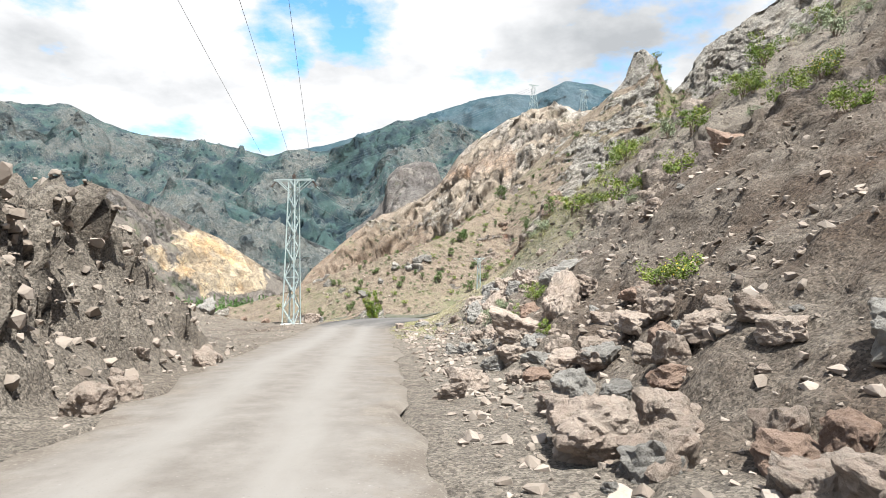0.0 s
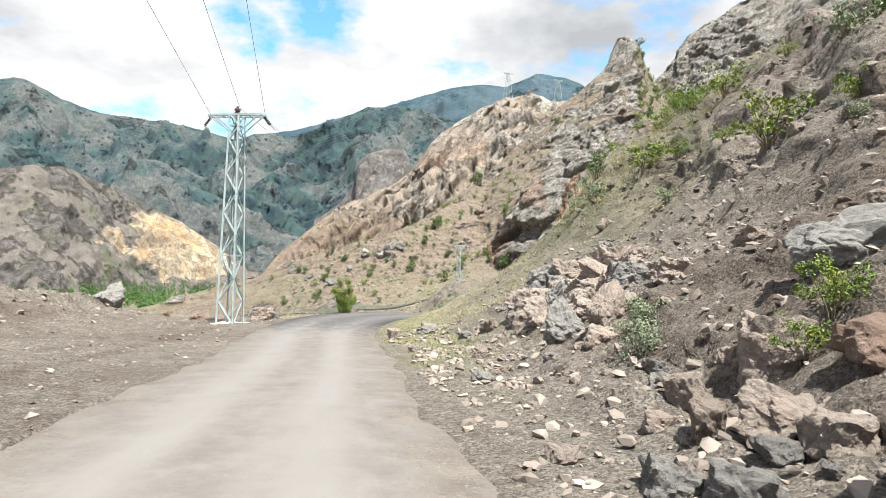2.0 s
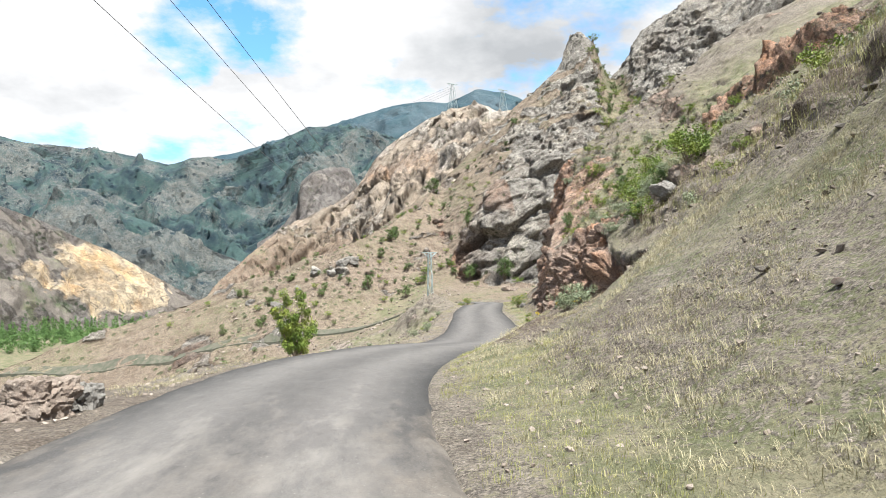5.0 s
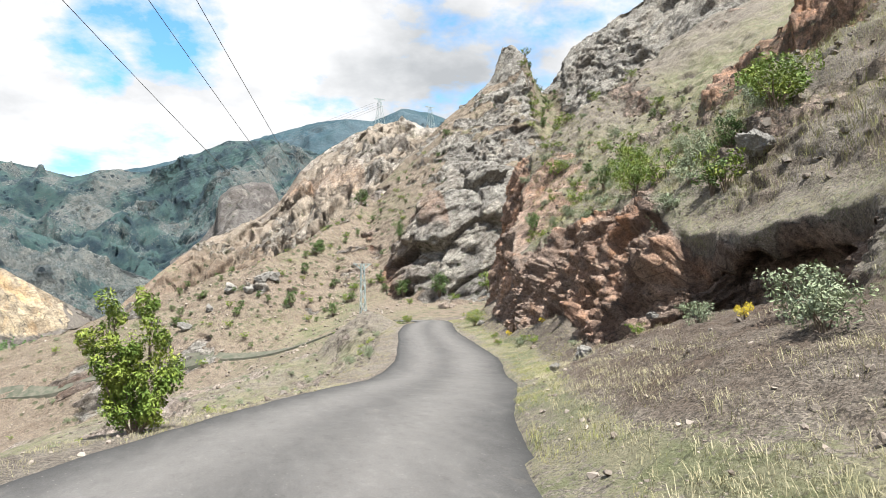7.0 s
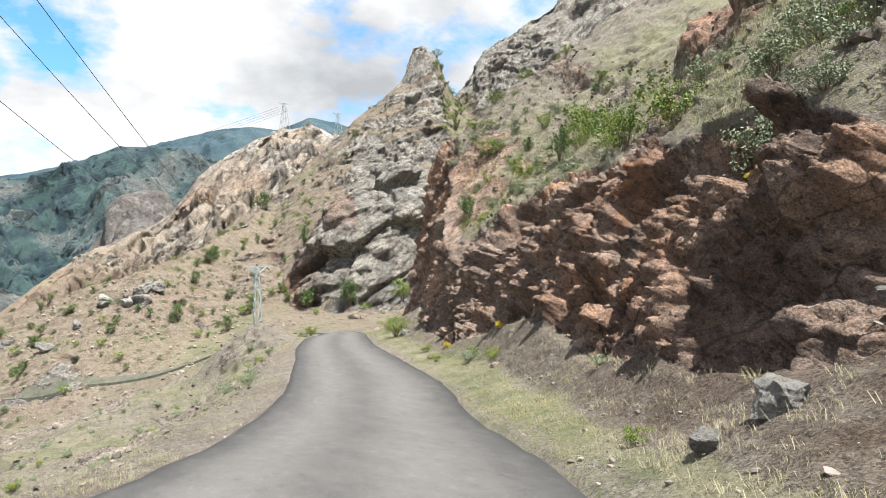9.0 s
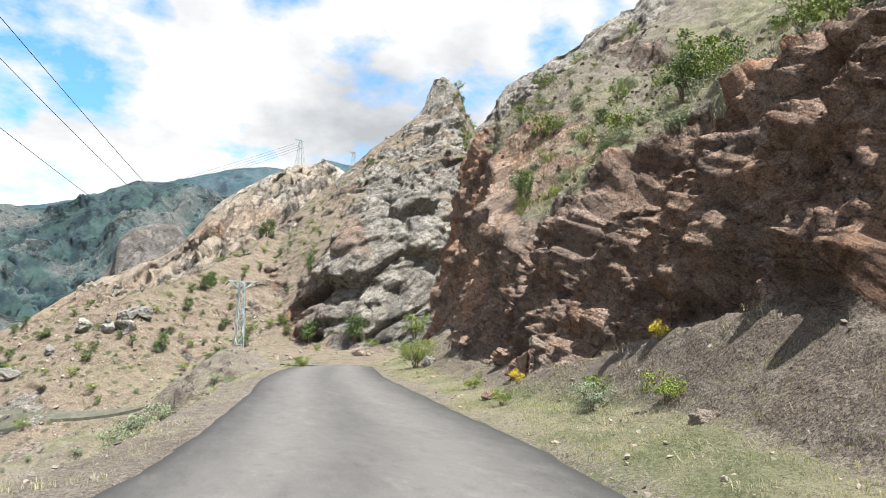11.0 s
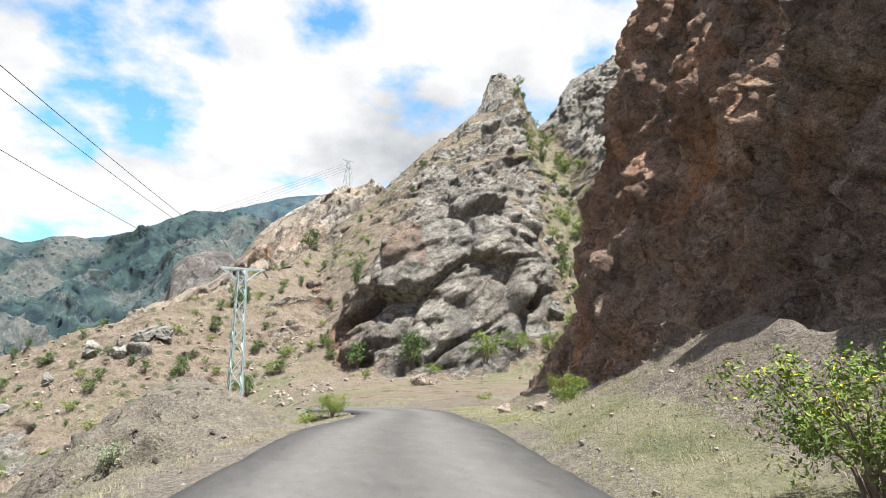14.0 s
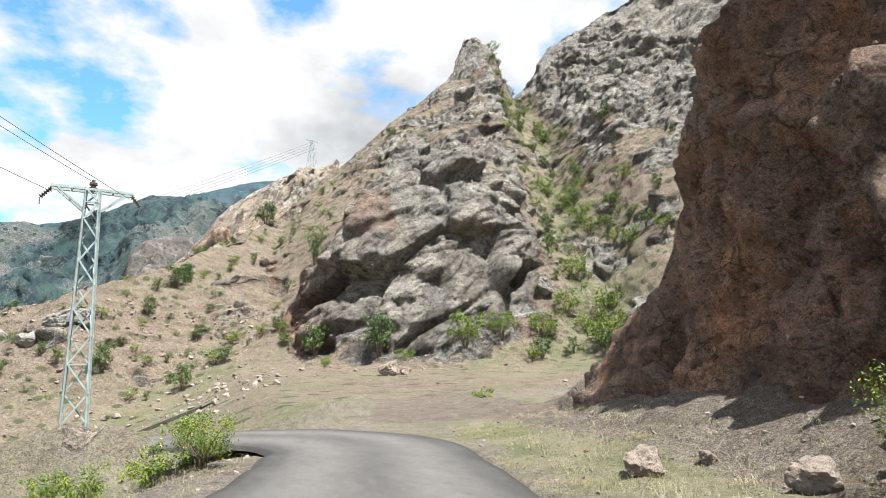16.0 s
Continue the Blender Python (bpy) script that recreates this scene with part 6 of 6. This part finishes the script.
for kind, x, y, size in (("yellow", 3.7, 9.9, 0.95), ("green", 2.2, 12.7, 0.45), ("green", 2.2, 17.0, 0.55), ("grey", 2.1, 20.7, 0.85), ("green", 13.0, 43.5, 2.2), ("green", 14.6, 45.5, 2.0),
                         ("green", 11.8, 41.2, 1.4), ("yellow", 8.9, 14.5, 1.0), ("green", 8.1, 12.2, 0.8), ("green", 9.6, 17.0, 1.2), ("green", 12.0, 24.5, 1.6), ("green", 13.6, 26, 1.4),
                         ("green", 16.2, 73.0, 1.9), ("green", 17.8, 75.6, 1.6), ("green", 19.5, 78.0, 1.4), ("green", 12.5, 58.5, 1.9), ("grey", 8.8, 59.4, 1.1), ("grey", 12.0, 61.5, 1.5),
                         ("grey", 10.6, 62.0, 1.7), ("grey", 14.0, 60.5, 1.6), ("bloom", 9.4, 61.4, 0.3), ("bloom", 11.3, 75.6, 0.45), ("bloom", 12.6, 77.0, 0.35), ("green", 10.6, 76.7, 0.5),
                         ("grey", 10.1, 76.2, 0.8), ("yellow", 10.2, 74.3, 0.8)):
    plant(kind, x, y, size)
for kind, x, y, size in (("thick", 13.0, 94.0, 1.75), ("bloom", 11.4, 81.4, 0.5), ("yellow", 11.3, 84.0, 0.6), ("green", 10.1, 79.9, 0.5), ("grey", 1.2, 86.5, 1.0), ("yellow", 2.3, 89.2, 0.6),
                         ("thick", 11.5, 116.5, 1.35), ("yellow", 10.6, 117.2, 1.1), ("green", 9.2, 118.5, 0.9), ("thick", 17.4, 107.3, 1.2), ("green", 8.0, 121.5, 0.8), ("grey", 1.9, 82.0, 0.9),
                         ("grey", -0.2, 80.5, 0.8), ("grey", -1.5, 76.0, 0.7), ("grey", 4.8, 52.9, 0.7), ("green", 5.0, 55.6, 0.4), ("grey", 7.6, 64.2, 0.5), ("grey", 2.2, 47.4, 0.9),
                         ("grey", 2.9, 48.2, 1.1), ("green", 4.3, 59.2, 0.3), ("bloom", 3.6, 50.2, 0.35), ("grey", 22.5, 104.0, 1.3), ("grey", 21.0, 96.0, 1.1), ("grey", 19.0, 90.0, 1.2),
                         ("green", 25.0, 100.0, 1.3), ("grey", 24.0, 92.0, 1.4), ("grey", 17.6, 84.0, 1.2), ("green", 26.5, 107.0, 1.2), ("grey", 20.5, 83.0, 1.3), ("yellow", 4.5, 101.0, 0.6)):
    plant(kind, x, y, size)
for kind, x, y, size in (("green", 23.4, 85.3, 2.6), ("green", 25.6, 88.0, 2.2), ("green", 21.4, 83.2, 1.8), ("grey", 12.6, 63.1, 1.7), ("grey", 13.6, 64.0, 1.3), ("green", 12.9, 59.1, 1.9), ("grey", 13.8, 60.0, 1.8),
                         ("dark", 11.5, 59.6, 1.2), ("grey", 15.6, 62.8, 1.6), ("dark", 20.4, 83.8, 1.6), ("grey", 30.8, 99.1, 1.6), ("grey", 24.7, 103.6, 1.5), ("green", 28.0, 97.0, 1.4),
                         ("grey", 17.2, 81.0, 1.3), ("grey", 18.6, 86.4, 1.2), ("grey", 17.0, 69.5, 1.5), ("green", 18.5, 72.5, 1.3), ("yellow", 17.6, 88.6, 0.9), ("green", 2.55, 17.1, 0.62), ("grey", 1.6, 19.6, 0.8)):
    plant(kind, x, y, size)
w = cell_area * (~LAND["left"]) * (LAND["up"] > 0.4) * (LAND["out"] < 26) * (yy_land > 18) * (yy_land < 112) * (LAND["keep"] > 0.9) * (LAND["crags"] < 0.6)
picked = spots_where(w, 190, _rng2)
scrub("slope_scrub", "grey-green scrub over the slope above the cliff", "grey", [(_flat_land[k], 0.5 + 1.2 * _rng2.rand() ** 2) for k in picked[:100]], 0.4)
scrub("slope_bushes", "small green bushes over the slope above the cliff", "green", [(_flat_land[k], 0.5 + 1.4 * _rng2.rand() ** 2) for k in picked[100:160]], 0.5)
scrub("slope_dark_bushes", "small dark bushes over the slope above the cliff", "dark", [(_flat_land[k], 0.4 + 1.0 * _rng2.rand() ** 2) for k in picked[160:]], 0.5)
w = cell_area * LAND["left"] * (LAND["out"] > 1.0) * (LAND["out"] < 24) * (yy_land > 44) * (yy_land < 120)
picked = spots_where(w, 150, _rng2)
scrub("outer_scrub", "grey-green scrub over the slope below the road", "grey", [(_flat_land[k], 0.3 + 0.8 * _rng2.rand() ** 2) for k in picked[:100]], 0.5)
scrub("outer_bushes", "yellow-flowered low bushes below the road", "yellow", [(_flat_land[k], 0.3 + 0.6 * _rng2.rand() ** 2) for k in picked[100:]], 0.5)
# hillside ahead
for kind, x, y, size in (("juniper", 27.9, 206.7, 4.2), ("dark", 34.8, 190.5, 5.2), ("dark", 26.6, 196.5, 4.2), ("green", 37.6, 187.6, 2.6), ("green", 15.2, 205.3, 2.6), ("green", 22.6, 204.8, 2.2),
                         ("green", 19.7, 204.6, 2.0), ("green", 45.4, 183.8, 4.8), ("green", 51.0, 183.8, 4.2), ("green", 57.8, 183.8, 4.4), ("dark", 8.8, 195.2, 3.2), ("dark", -1.2, 197.0, 3.4),
                         ("green", 12.8, 200.6, 2.2), ("dark", 10.2, 209.5, 2.4), ("dark", 6.3, 219.9, 4.0), ("dark", 23.8, 254.9, 6.0), ("green", 26.0, 185.4, 1.8), ("yellow", 21.5, 127.8, 1.2),
                         ("yellow", 26.0, 136.0, 1.3), ("dark", -37.0, 208.4, 2.6), ("dark", -27.0, 198.4, 2.2), ("dark", 2.8, 211.7, 2.6), ("dark", 7.6, 222.7, 3.0), ("grey", 11.7, 210.9, 2.2)):
    plant(kind, x, y, size, _flat_hill)
_rng3 = np.random.RandomState(77)
hx, hy = HILL["p"][..., 0], HILL["p"][..., 1]
w = (0.25 + HILL["gully"]) * ((HILL["gully"] > 0.25) | (hx > 62 + 0.35 * (hy - 180))) * (hx < 125) * (hy < 275) * (hy > 172) * (HILL["rock"] < 0.6)
picked = spots_where(w, 150, _rng3)
scrub("gully_bushes", "fresh green bushes filling the gully", "green", [(_flat_hill[k], 1.2 + 3.2 * _rng3.rand() ** 1.5) for k in picked[:80]], 0.5)
scrub("gully_dark_bushes", "darker bushes in the gully", "dark", [(_flat_hill[k], 1.0 + 2.8 * _rng3.rand() ** 1.5) for k in picked[80:]], 0.4)
w = (HILL["rock"] < 0.5) * (hx > -60) * (hx < 62) * (hy > 150) * (hy < 262) * (HILL["above"] > 0.2)
picked = spots_where(w, 330, _rng3)
scrub("hill_scrub", "grey-green scrub dotted over the hill", "grey", [(_flat_hill[k], _rng3.uniform(0.6, 1.9)) for k in picked[:120]], 0.35)
scrub("hill_dark_scrub", "dark bushes dotted over the hill", "dark", [(_flat_hill[k], _rng3.uniform(0.6, 2.4)) for k in picked[120:240]], 0.35)
scrub("hill_green_scrub", "green bushes dotted over the hill", "green", [(_flat_hill[k], _rng3.uniform(0.6, 2.1)) for k in picked[240:]], 0.35)
w = (0.15 + 1.0 * (hx < 20)) * (hx > -60) * (hx < 75) * (hy > 150) * (hy < 215)
scatter_stones("hill_stones", "stones strewn over the foot of the hill", spots_where(w, 3000, _rng3), 0.12, 1.3, 5.0, MAT_RUBBLE, 38, _flat_hill)


# ---- the valley ----
MAT_VALLEY = leaf_material("valley_leaf", (0.045, 0.11, 0.035), (0.10, 0.19, 0.055), (0.15, 0.24, 0.07))


def build_poplars():
    """Rows of poplars and orchard trees on the valley floor, far below."""
    rng = np.random.RandomState(9)
    vs, fs, base = [], [], 0
    for k in range(900):
        x = rng.uniform(-560, -120)
        y = 500 + 0.28 * (x + 300) + rng.uniform(0, 190)
        tall = rng.rand() < 0.45
        h = rng.uniform(12, 20) if tall else rng.uniform(4, 8)
        r = rng.uniform(1.4, 2.2) if tall else rng.uniform(2.5, 4.5)
        n = 9 if tall else 6
        zc = np.linspace(0.15, 0.95, n) * h
        c = np.stack([rng.normal(0, 0.3, n), rng.normal(0, 0.3, n), zc], 1) + np.array([x, y, -52.5])
        s = r * np.sqrt(np.clip(1.05 - np.linspace(0, 1, n) ** 2, 0.12, 1))
        v, f = leaf_crown(c, s, 130, 0.85, rng)
        vs.append(v)
        fs.append(f + base)
        base += len(v)
    me = mesh_from("valley_trees", np.concatenate(vs), np.concatenate(fs), False)
    me.materials.append(MAT_VALLEY)
    return tagged(new("valley_trees", me), "rows of poplars and orchards on the valley floor", "trees", kind="stuff")


build_poplars()
